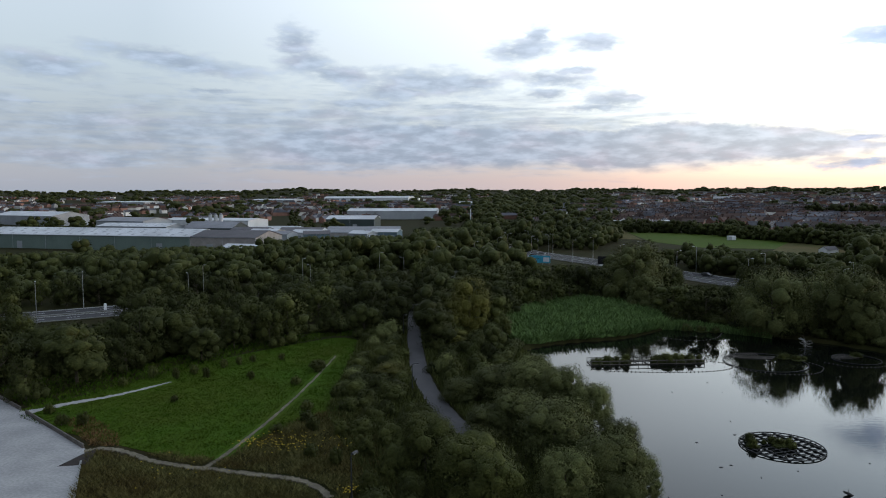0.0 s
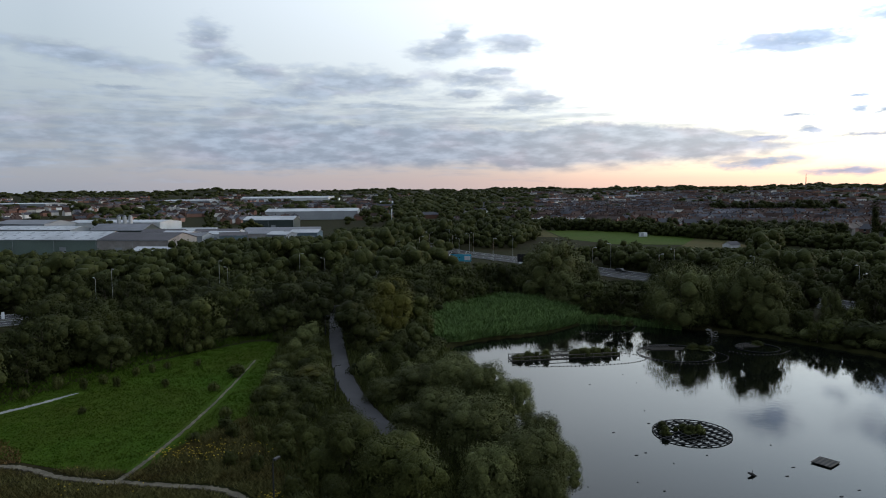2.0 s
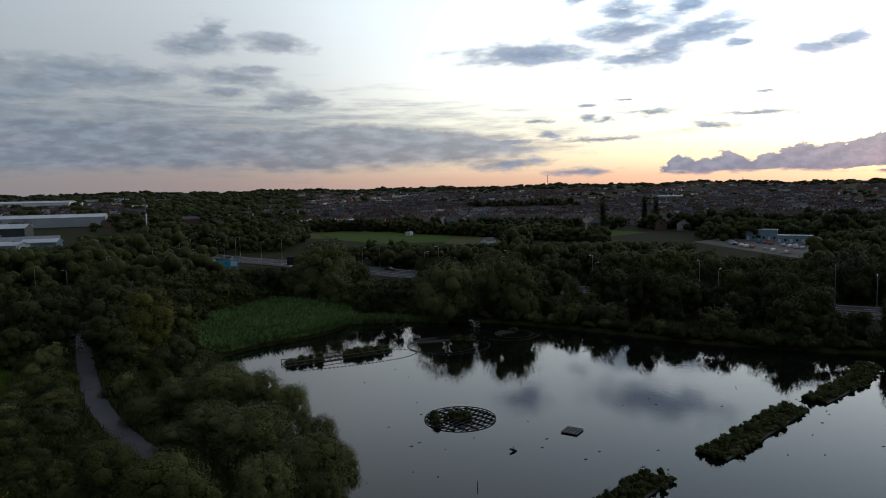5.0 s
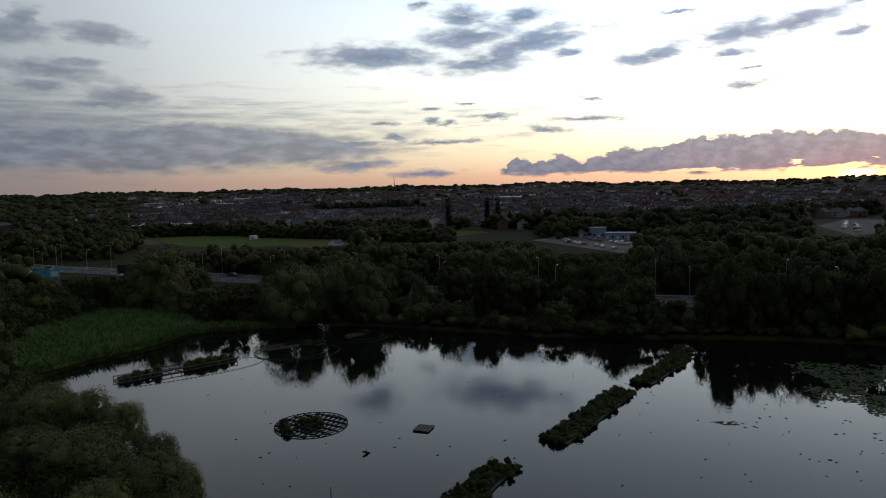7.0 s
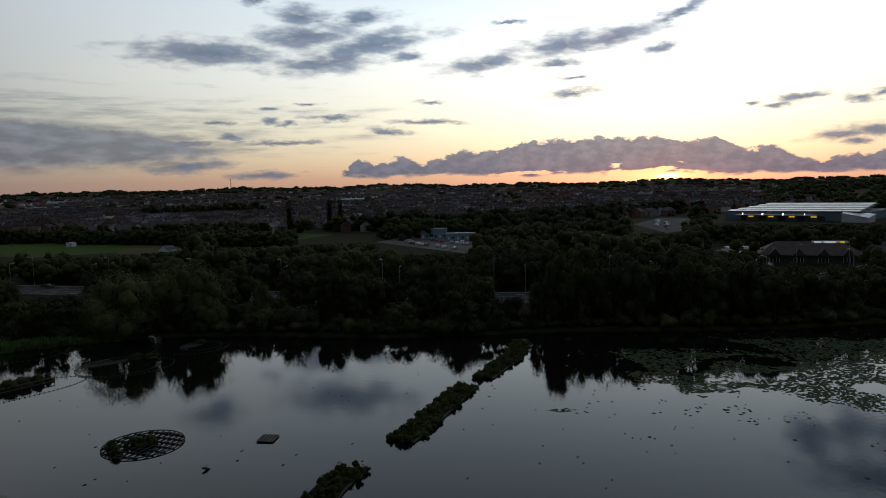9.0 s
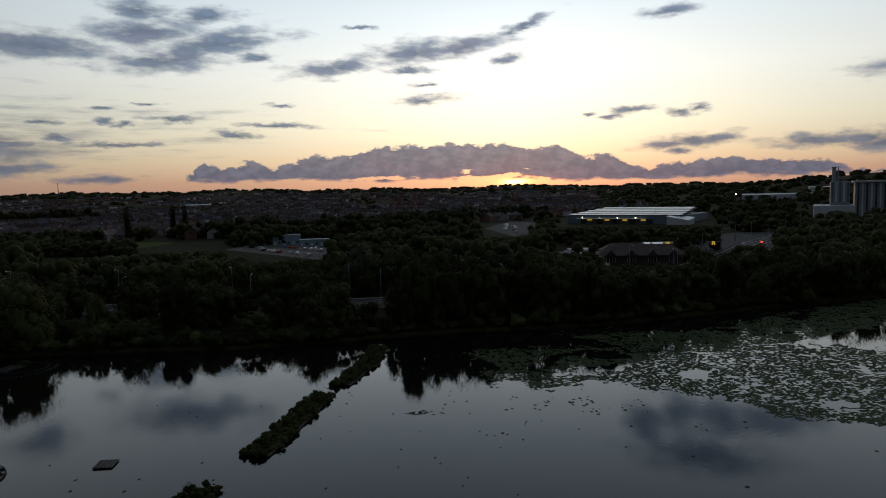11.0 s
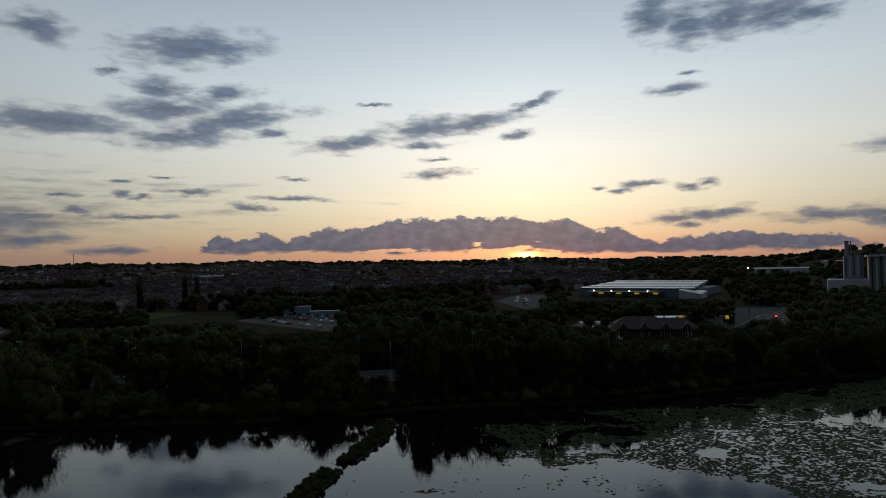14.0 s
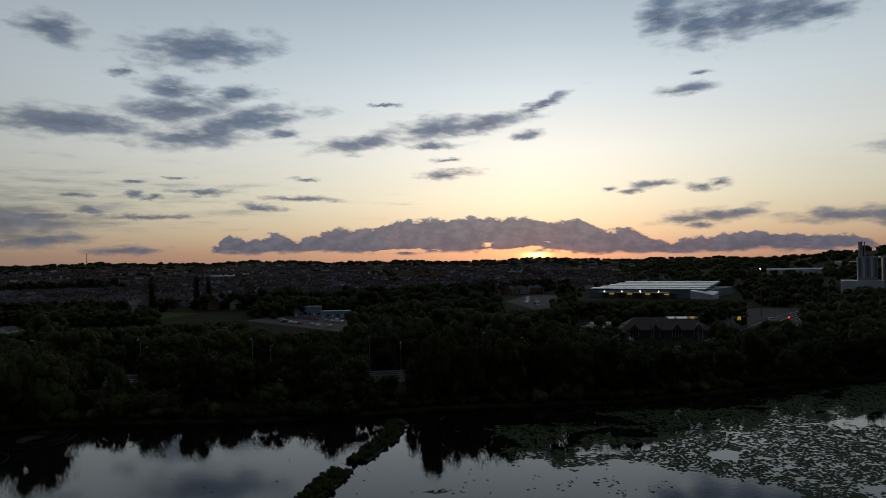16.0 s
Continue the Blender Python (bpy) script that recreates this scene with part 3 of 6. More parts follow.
def crown(seed, form, R, H, n, leaf, count, core=.76, small=True, cores=12):
    """Leaves on the outside of many lobes, with a dim inner mass. Returns vertices and quads."""
    rs = np.random.RandomState(seed)
    lb = lobes(rs, form, R, H, n)
    w = lb[:, 3] * lb[:, 4]
    pick = rs.choice(n, count, p=w / w.sum())
    u = unit(rs.normal(size=(count, 3)) + (0, 0, .25))
    stretch = (.72 + .50 * rs.uniform(size=(count, 1)) ** 1.3) * (1 + .12 * np.sin(5 * u[:, :1] + pick[:, None]) * np.cos(4 * u[:, 1:2]))
    p = lb[pick, :3] + lb[pick, 3:] * u * stretch
    rel = (p[:, None, :] - lb[None, :, :3]) / lb[None, :, 3:]
    keep = ((rel ** 2).sum(-1) < .48).sum(1) == 0
    keep &= p[:, 2] > .1
    p, u = p[keep], u[keep]
    k = len(p)
    dome = unit(p - np.array((0, 0, H * .35)))
    nrm = unit(u * .75 + dome * .55 + rs.normal(size=(k, 3)) * .40 + (0, 0, .3))
    soft = unit(u * .95 + dome * .45 + rs.normal(size=(k, 3)) * .14)
    t = unit(np.cross(nrm, unit(rs.normal(size=(k, 3)))))
    b = np.cross(nrm, t)
    s = leaf * rs.uniform(.6, 1.35, size=(k, 1))
    if form == "willow":
        t = unit(t * .7 + np.array((0, 0, -.6)))
        b = unit(np.cross(nrm, t))
    v = np.stack([p - t * s * .55, p - b * s * .30, p + t * s * .55 + nrm * s * .1, p + b * s * .30], 1).reshape(-1, 3)
    q = np.arange(4 * k).reshape(-1, 4)
    ball, bq = (BALL2, BALL2_Q) if small else (BALL, BALL_Q)
    cv, cq, cn = [], [], []
    for x, y, z, a, b_, c in lb[:cores]:
        ph = rs.uniform(0, 6.3, 6)
        wave = lambda f, o: np.sin(f * ball[:, :1] + ph[o]) * np.sin(f * ball[:, 1:2] + ph[o + 1]) * np.sin(f * ball[:, 2:] + ph[o + 2])
        bumps = 1 + .30 * wave(2.6, 0) + .22 * wave(4.7, 3)
        cv.append(np.array((x, y, z)) + ball * bumps * core * np.array((a, b_, c)))
        cn.append(unit(ball + .45 * np.concatenate([wave(4.7, 3), wave(3.9, 1), wave(5.3, 2)], 1)))
    for i in range(min(n, cores)):
        cq.append(bq + i * len(ball))
    cv, cq = np.concatenate(cv), np.concatenate(cq)
    return np.concatenate([v, cv]), np.concatenate([q, cq + len(v)]), np.concatenate([np.repeat(soft, 4, 0), *cn])


def trunk(seed, H, r, low):
    rs = random.Random(seed)
    g = Mesh()
    top = Vector((rs.uniform(-.4, .4), rs.uniform(-.4, .4), H * .8))
    g.tube([(0, 0, -.4), (0, 0, .3), top * .4, top * .7, top], [r * 1.5, r, r * .75, r * .45, r * .12], 7)
    for i in range(5):
        a, z = rs.uniform(0, 2 * PI), H * rs.uniform(low, .6)
        base = top * (z / (H * .8))
        tip = base + Vector((math.cos(a), math.sin(a), .9)) * H * rs.uniform(.16, .28)
        g.tube([base, (base + tip) / 2 + Vector((0, 0, -.1)), tip], [r * .45, r * .3, r * .08], 5)
    return g


TREES = {}


def prototype(key, form, seed, R, H, n, leaf, count, material, name, label, category, group, low=.2, cores=12, core=.62):
    """The first of a kind of tree stands below the world's edge until it is copied, and is then removed."""
    ob = thing(name, pose(0, 0, 0), label, category, group)
    part("trunk", trunk(seed, H, H * .022 + .03, low), BARK, ob)
    v, q, nr = crown(seed, form, R, H, n, leaf, count, core, False, cores)
    part("crown", fast_mesh("crown", v, q, material, nr), material, ob)
    TREES.setdefault(key, []).append((ob, R, H))


def grow(key, x, y, h, r, rs):
    ob, R, H = rs.choice(TREES[key])
    at = pose(x, y, float(rise(x, y)) if math.hypot(x, y) > 600 else LEVEL, 0, 0, rs.uniform(0, 360)) @ Matrix.Diagonal((r / R, r / R * rs.uniform(.93, 1.07), h / H, 1))
    return copy_thing(ob, at)


WOOD = "trees round the pond"
BUSHES = "bushes on the banks"
for i in range(2):
    prototype("W", "willow", 10 + i, 5, 8, 90, .21, 36000, LEAF[1], "willow_tree", "grey-green willow with branches down to the bank", "tree", WOOD, .2, 40, .55)
    prototype("F", "round", 20 + i, 5, 9, 50, .24, 20000, LEAF[3], "broadleaf_tree", "full-crowned green broadleaf tree in summer leaf", "tree", WOOD, .2, 20)
    prototype("O", "round", 40 + i, 4.5, 10, 60, .26, 15000, LEAF[2], "broadleaf_tree", "yellowish olive-green tree with an upright crown", "tree", WOOD, .1, 20)
    prototype("S", "bush", 30 + i, 3.2, 3.4, 34, .18, 6500, LEAF[3], "shrub", "dense rounded dark green shrub", "shrub", BUSHES, .2, 34, .55)
    prototype("L", "willow", 70 + i, 5, 9, 26, .5, 3600, LEAF[4], "willow_tree", "pale silvery willow with a rounded crown", "tree", WOOD)
for i in range(4):
    prototype("D", "round", 50 + i, 5, 9.5, 34, .40, 3000, LEAF[0], "broadleaf_tree", "dark green broadleaf tree in a dense wood", "tree", WOOD, .2, 30)
    prototype("M", "willow", 60 + i, 5, 9, 40, .40, 3200, LEAF[(0, 3, 0, 3)[i]], "broadleaf_tree", "bushy green tree in a shelter belt", "tree", WOOD, .2, 16)
    prototype("B", "bush", 90 + i, 3.2, 3.4, 12, .45, 900, LEAF[(0, 3, 0, 1)[i]], "shrub", "dense dark shrub under taller trees", "shrub", BUSHES)
    prototype("V", "willow", 94 + i, 9, 15, 80, .46, 9000, LEAF[(0, 3, 0, 3)[i]], "broadleaf_tree", "large dark green spreading tree on the far bank", "tree", WOOD, .2, 30)
for i in range(2):
    prototype("U", "willow", 120 + i, 9, 14, 84, .38, 20000, LEAF[1], "willow_tree", "large grey-green willow with a rounded crown on the bank", "tree", WOOD, .2, 30)
    prototype("Y", "round", 98 + i, 1.3, 2.0, 16, .17, 1300, LEAF[3], "bush", "small young bush in rough meadow grass", "bush", "young bushes in the meadow")
prototype("P", "poplar", 80, 2.6, 27, 14, .9, 2200, LEAF[0], "poplar_tree", "tall narrow dark poplar above the fields", "tree", "poplars by the fields", .1)

# roads first, so that nothing grows on them
ROAD_R = spline([(36, 415), (46, 368), (74, 308), (97, 252), (116, 202), (136, 152), (158, 112), (190, 72), (240, 40), (310, 22), (400, 10), (520, -20)], 8)
ROAD_L = spline([(-190, 132), (-140, 160), (-101, 181), (-64, 204), (-24, 236), (14, 284), (38, 335), (46, 368)], 8)
REEDS = spline([(17, 143), (14, 158), (20, 182), (39, 203), (54, 186), (54, 168), (51, 160), (40, 151), (27, 147)], 4, True)
# open ground: nothing tall grows here
OPEN = [MEADOW, REEDS, CAR_PARK, [(-62, 98), (-28, 48), (10, 48), (-4, 72), (-14, 95), (-24, 94), (-45, 84)], [(-113, 160), (-80, 160), (-86, 196), (-118, 192)]]
# lines of sight that stay free: azimuths, and the distance from which the ground is seen
SIGHT = [(-31.5, -25.3, 197), (-2.9, -1.2, 160), (5.5, 18, 152), (6.8, 14.3, 318), (18.8, 24.2, 258), (14.2, 31, 425), (36.5, 38.6, 216), (46.2, 54.0, 345), (55, 58, 200), (-34, -14.5, 470), (-14.5, -2, 560),
         (33, 45.8, 430), (76, 83.5, 292), (85.5, 89.5, 395), (66, 70.5, 470), (72, 75, 345), (72.5, 85.5, 565), (-8, 2.0, 690), (-24, -14, 560)]


def free_height(x, y, h):
    d, a = math.hypot(x, y), math.degrees(math.atan2(x, y))
    for a0, a1, far in SIGHT:
        if a0 < a < a1 and d < far:
            h = min(h, 31.4 * (1 - d / far) - .3)
    return h


rs = random.Random(11)
KEY_TREES = [[(19.6, 90.1, 6.2, 3.6, 'W'), (20.1, 76.9, 5.6, 3.2, 'W'), (20.1, 69.1, 5.0, 2.8, 'W'), (17, 69, 6.9, 5.1, 'W'), (13, 79, 7.1, 5.6, 'W'), (17, 96, 6.9, 4.4, 'W'), (13, 101, 6.7, 5.4, 'W'), (8, 103, 5.3, 5.1, 'W'), (3, 103, 3.6, 4.0, 'W'), (6, 88, 3.9, 4.0, 'W'), (10, 89, 5.6, 4.4, 'W'),
              (3, 68, 7.1, 4.7, 'F'), (-2, 75, 6.6, 3.4, 'F'), (5, 64, 6.7, 3.2, 'F'), (-5, 75, 4.2, 2.8, 'S'), (12, 66, 6.2, 3.8, 'W'), (17, 62, 5.4, 2.4, 'W'), (14.5, 86, 5.5, 3.8, 'W'), (15, 112, 5.0, 3.8, 'W')],
             [(-12, 148, 4.6, 4.0, 'S'), (-10, 130, 3.2, 3.4, 'S'), (-9, 116, 2.8, 3.6, 'O'), (-8, 104, 2.6, 3.0, 'S'), (-11.5, 99, 2.2, 2.6, 'S'), (-11, 89, 2.2, 2.4, 'S'), (-3, 85, 4.0, 3.0, 'F'), (-9, 124, 2.9, 2.2, 'S'),
              (2.5, 140, 3.9, 3.4, 'O'), (1, 120, 2.2, 2.2, 'S'), (4, 134, 3.2, 3.1, 'S'), (6, 152, 13.6, 5.4, 'O'), (1.5, 148, 9.1, 3.4, 'O'), (12, 157, 8.6, 5.0, 'F'), (15, 177, 9.0, 6.0, 'F'), (-9.5, 93, 2.0, 2.3, 'S')],
             [(18, 184, 8.5, 4.6, 'F'), (24.5, 190, 8.8, 5.0, 'F'), (31, 195, 7.5, 4.6, 'F'), (37, 200, 5.5, 4.0, 'F'), (31, 207, 9.0, 6.0, 'F'), (14, 204, 10.3, 9, 'F'), (22, 233, 8.0, 8.0, 'F'), (-2, 192, 10.0, 5.5, 'D'), (-13, 186, 9.3, 7.0, 'D'), (-21, 179, 9.8, 7.0, 'D'), (-28, 180, 8.5, 6.7, 'D'),
              (56, 201, 17.4, 11.3, 'W'), (55, 186, 9.8, 5.4, 'W'), (47, 207, 6.8, 4.0, 'F'), (59, 175, 8.3, 6.8, 'F'), (64, 166, 8.8, 6.0, 'F'), (70, 160, 8.6, 4.8, 'F')],
             [(74, 153, 13.9, 9.0, 'W'), (89, 147, 15.0, 9.0, 'W'), (86, 156, 12.5, 6.4, 'W'), (101, 126, 5.6, 7.0, 'S'), (116, 121, 8.9, 4.2, 'F'), (112, 103, 6.6, 5.5, 'F'), (121, 94, 9.9, 5.2, 'F'), (98, 132, 5.0, 5.0, 'S'),
              (103, 141, 9.2, 3.0, 'W'), (178, 119, 13.8, 6.3, 'L'), (194, 113, 11.5, 5.5, 'D'), (191, 98, 12.9, 5.6, 'F'), (198, 82, 12.3, 8.0, 'M'), (-122, 228, 8.1, 8.0, 'L'), (-99, 243, 7.3, 7.0, 'L'), (-89, 248, 5.4, 6.0, 'L')]]
# tall trees close to the water on the west bank: azimuth, distance, height, radius
BANK_TREES = [(59.2, 155, 11, 4), (60.6, 156, 17, 4.2), (62, 158, 14.5, 4.4), (63.4, 159, 14, 4.5), (64.9, 160, 14, 4.6), (66.4, 161, 14.5, 4.8), (67.9, 162, 13, 4.5), (69.3, 163, 13.5, 5), (71, 164, 15, 5), (72.7, 165, 12.5, 4.8), (74.4, 168, 13, 5),
              (76.2, 170, 14, 5.2), (78, 173, 12, 5), (79.8, 175, 11, 5), (81.8, 180, 10.5, 5), (84, 187, 10, 5)]
KEY_TREES.append([(d * math.sin(radians(a)), d * math.cos(radians(a)), h, r, "MD"[i % 2]) for i, (a, d, h, r) in enumerate(BANK_TREES)])
stand = []
for x, y, h, r, k in sum(KEY_TREES, []):
    grow({"W": "U", "F": "M", "S": "B"}.get(k, k) if math.hypot(x, y) > 130 else k, x, y, h, r, rs)
    stand.append((x, y, r))


def scatter(count, az0, az1, d0, d1, gap, seed):
    """Points spread over a sector, clear of water, roads, open ground and one another."""
    r = np.random.RandomState(seed)
    a = np.radians(r.uniform(az0, az1, count))
    d = np.sqrt(r.uniform(d0 ** 2, d1 ** 2, count))
    x, y = d * np.sin(a), d * np.cos(a)
    ok = ~inside(x, y, POND) & (away_from(x, y, POND) > 1.2)
    for p in OPEN:
        ok &= ~inside(x, y, p) & (away_from(x, y, p) > 2.0)
    ok &= (away_from(x, y, ROAD_R, False) > 13) & (away_from(x, y, ROAD_L, False) > 14) & (away_from(x, y, FOOTPATH, False) > 3.4)
    cells, out = {}, []
    for px, py in zip(x[ok], y[ok]):
        c = (int(px // gap), int(py // gap))
        if all((px - qx) ** 2 + (py - qy) ** 2 > gap * gap for i in (-1, 0, 1) for j in (-1, 0, 1) for qx, qy in cells.get((c[0] + i, c[1] + j), ())):
            cells.setdefault(c, []).append((px, py))
            out.append((float(px), float(py)))
    return out


# thickets either side of the footpath
for poly, lo, hi, keys, seed in (([(-16, 98), (-8, 96), (-6.4, 115), (-8.2, 140), (-10.5, 168), (-21, 158), (-16.5, 140), (-16, 118)], 1.5, 3.2, "SSBB", 1),
                                 ([(1.5, 100), (-1.2, 118), (-3.2, 138), (-4.4, 162), (4, 162), (10, 150), (14.5, 138), (14, 118), (10, 104)], 1.8, 4.2, "SSBB", 2),
                                 ([(-11, 60), (-6.5, 78), (-11, 96), (-5, 96), (2, 84), (5, 60)], 1.6, 4.0, "SSS", 3)):
    rt = random.Random(seed)
    near = []
    for i in range(900):
        x, y = rt.uniform(-22, 16), rt.uniform(58, 170)
        if inside(np.array([x]), np.array([y]), poly)[0] and away_from(np.array([x]), np.array([y]), FOOTPATH, False)[0] > 2.8 and all((x - a) ** 2 + (y - b) ** 2 > 8.5 for a, b in near):
            near.append((x, y))
            grow(rt.choice(keys), x, y, rt.uniform(lo, hi), rt.uniform(1.7, 2.9), rt)

# lived-in woods and belts, tree by tree to about 230 m
for x, y in scatter(9000, -37, 103, 96, 232, 6.7, 5):
    if any((x - a) ** 2 + (y - b) ** 2 < (.75 * r + 1.5) ** 2 for a, b, r in stand) or (math.hypot(x, y) < 130 and -32 < math.degrees(math.atan2(x, y)) < 12 and x > -52):
        continue
    tall = rs.uniform(7.2, 10.8) if x < 30 else rs.uniform(8, 13)
    if min(away_from(np.array([x]), np.array([y]), POND)) < 14:
        tall = rs.uniform(3.5, 7.5) if math.degrees(math.atan2(x, y)) < 56 else rs.uniform(8.5, 14.5)
    h = free_height(x, y, tall)
    if h < 1.6:
        continue
    key = "B" if h < 4 else rs.choice("DDMMM" if x < 30 else "DDMMV")
    grow(key, x, y, h, min(max(h * rs.uniform(.42, .58), 2.2), 6.2), rs)


def joined(name, places, protos, material, label, category):
    """Many far crowns in one mesh."""
    vs, qs, ns, k = [], [], [], 0
    r = np.random.RandomState(3)
    for x, y, h, rad in places:
        v, q, nr, R, H = protos[r.randint(len(protos))]
        a = r.uniform(0, 2 * PI)
        c, s = math.cos(a), math.sin(a)
        w = np.empty_like(v)
        f = rad / R
        w[:, 0], w[:, 1], w[:, 2] = (v[:, 0] * c - v[:, 1] * s) * f + x, (v[:, 0] * s + v[:, 1] * c) * f + y, v[:, 2] * h / H + float(rise(x, y)) - .3
        vs.append(w), qs.append(q + k), ns.append(np.stack([nr[:, 0] * c - nr[:, 1] * s, nr[:, 0] * s + nr[:, 1] * c, nr[:, 2]], 1))
        k += len(w)
    me = fast_mesh(name, np.concatenate(vs), np.concatenate(qs), material, np.concatenate(ns))
    return structure(name, me, material, label, category, "stuff")


far_round = [(*crown(100 + i, ("round", "willow")[i % 2], 5, 9, 11, .7, 190, .86, True, 9), 5, 9) for i in range(5)]
far_clump = [(*crown(110 + i, "bush", 9, 9, 8, 1.9, 40, .95, True, 6), 9, 9) for i in range(4)]
# clearings and built ground of the middle distance: azimuths and distances
BUILT = []  # footprints of buildings: x, y, radius
CLEAR = [(14.2, 28.5, 372, 560), (28, 31, 400, 470), (-36, -13, 397, 640), (-14, -3, 445, 545), (36, 46, 425, 520), (45.5, 54.5, 305, 420), (74.5, 84.5, 262, 345), (73, 82.5, 545, 690), (65.5, 71.5, 415, 640),
         (85, 90.5, 360, 470), (90, 100, 560, 760), (6.5, 15, 300, 395), (71.5, 75.5, 325, 370)]


def in_clearing(x, y):
    d, a = math.hypot(x, y), math.degrees(math.atan2(x, y))
    return any(a0 < a < a1 and d0 < d < d1 for a0, a1, d0, d1 in CLEAR) or any((x - p) ** 2 + (y - q) ** 2 < r * r for p, q, r in BUILT)


middle = []
for x, y in scatter(9000, -38, 105, 232, 470, 7.5, 6):
    if in_clearing(x, y):
        continue
    d, a = math.hypot(x, y), math.degrees(math.atan2(x, y))
    h = free_height(x, y, rs.uniform(8, 14.5) if not -8 < a < 9 else rs.uniform(10, 17))
    if h > 1.8:
        middle.append((x, y, h, min(max(h * rs.uniform(.46, .68), 3.0), 7.5)))
# low growth that overhangs the far bank
for p, a in along(spline([(62, 163), (84, 142), (98, 119), (110, 98.5), (134, 71.5), (155, 41), (178, 19), (205, -8)], 6), 3.0):
    grow("B", p.x + rs.uniform(.2, 3.2), p.y + rs.uniform(.2, 2.2), rs.uniform(1.4, 3.6), rs.uniform(2.0, 3.4), rs)
# trees beyond the road, and the belt along the far side of the playing field
for i in range(40):
    a, d = rs.uniform(19.6, 26.8), rs.uniform(287, 330)
    middle.append((d * math.sin(radians(a)), d * math.cos(radians(a)), rs.uniform(7.5, 10.5) * (1 if a < 25 else .75), rs.uniform(3.5, 5.2)))
for i in range(150):
    u = rs.uniform(0, 1.35)
    a, d = 14.6 + 18 * u, (648 - 255 * u if u < .5 else 520 - 156 * (u - .5)) + rs.uniform(-7, 9)
    middle.append((d * math.sin(radians(a)), d * math.cos(radians(a)), rs.uniform(7.5, 11.2), rs.uniform(4, 6.2)))
# the belt before the sheds in the north
for i in range(150):
    a, d = rs.uniform(-35, -13.5), rs.uniform(296, 372)
    h = 32 - d * math.tan(radians(4.1)) + rs.uniform(-2.4, 1.6)
    if away_from(np.array([d * math.sin(radians(a))]), np.array([d * math.cos(radians(a))]), ROAD_L, False)[0] > 16:
        middle.append((d * math.sin(radians(a)), d * math.cos(radians(a)), h, rs.uniform(3.8, 6.2)))
middle.append((-167, 318, 12.2, 6.5)), middle.append((-160, 326, 11.0, 5.5))
# the wood's edge along the meadow
for p, a in along(spline([(-78, 114), (-62, 126), (-42, 150), (-24, 160), (-15, 165)], 6), 1.5):
    grow("B", p.x + rs.uniform(-1.5, 1.5), p.y + rs.uniform(-1.5, 2.5), rs.uniform(1.6, 4.6), rs.uniform(2.0, 3.0), rs)
joined("woodland", middle, far_round, LEAF[0], "dense dark green woodland of the middle distance", "woodland")

# ---- roads ----
def dashes(line, offs, on, gap, z, width=.15):
    g = Mesh()
    for off in offs:
        for p, a in along(shifted(line, off), gap):
            g.box(-on / 2, on / 2, -width / 2, width / 2, z - .02, z, pose(p.x, p.y, 0, 0, 0, a))
    return g


for nm, line, wide in (("road_west", ROAD_R, 7.6), ("road_north", ROAD_L, 8.0)):
    structure(nm + "_bed", ribbon(line, 2 * wide + 5.5, LEVEL + .07), SCRUB, "rough grass verge along the dual carriageway", "verge")
    for off in (-(wide / 2 + 1.2), wide / 2 + 1.2):
        structure(nm, ribbon(shifted(line, off), wide, LEVEL + .12), ASPHALT, "grey asphalt carriageway of a dual road", "road")
        for e in (-wide / 2, wide / 2):
            structure("kerb", ribbon(shifted(line, off + e), .28, LEVEL + .25), KERB, "pale concrete kerb along the carriageway", "kerb")
    structure("road_marking", dashes(line, (-(wide / 2 + 1.2), wide / 2 + 1.2), 3.0, 8.0, LEVEL + .135, .2), PAINT, "white broken lane lines on asphalt", "road marking", "stuff")
    structure("road_edge_line", dashes(line, (-(wide + .9), -1.7, 1.7, wide + .9), 5.8, 6.0, LEVEL + .135, .16), PAINT, "white solid edge lines on asphalt", "road marking", "stuff")


def lamp_post(h, arm, label, group, STEEL=STEEL):
    ob = thing("street_lamp", pose(0, 0, 0), label, "street lamp", group)
    part("pole", Mesh().tube([(0, 0, -.3), (0, 0, 1.2), (0, 0, 1.3), (0, 0, h)], [.14, .14, .09, .06], 8), STEEL, ob)
    part("arm", Mesh().tube([(0, 0, h - .1), (arm * .3, 0, h + .12), (arm, 0, h + .2)], [.05, .045, .04], 6), STEEL, ob)
    head = part("lantern", Mesh().box(arm - .1, arm + .75, -.16, .16, h + .14, h + .3, None, .06), STEEL, ob)
    part("lens", Mesh().box(arm + .1, arm + .65, -.11, .11, h + .10, h + .138), LENS, head, "frosted glass lens")
    return ob


tall_lamp = lamp_post(10.2, 1.3, "tall grey steel street lamp beside the dual carriageway", "street lamps")
spots = [(p, a) for p, a in along(shifted(ROAD_R, 10.3), 34, 20)] + [(p, a + 180) for p, a in along(shifted(ROAD_R, -10.3), 34, 3)] + [(p, a) for p, a in along(shifted(ROAD_L, 11), 33, 8)] + [(p, a + 180) for p, a in along(shifted(ROAD_L, -11), 36, 24)]
for p, a in spots[1:]:
    copy_thing(tall_lamp, pose(p.x, p.y, LEVEL, 0, 0, a - 90))
tall_lamp.matrix_basis = pose(spots[0][0].x, spots[0][0].y, LEVEL, 0, 0, spots[0][1] - 90)
short_lamp = lamp_post(4.6, .25, "slim footpath lamp post among the bushes", "path lamps", DARKSTEEL)
short_lamp.matrix_basis = pose(-4.9, 107, LEVEL, 0, 0, 20)
copy_thing(short_lamp, pose(-9.2, 66.5, LEVEL, 0, 0, 60) @ Matrix.Diagonal((1, 1, 1.2, 1)))
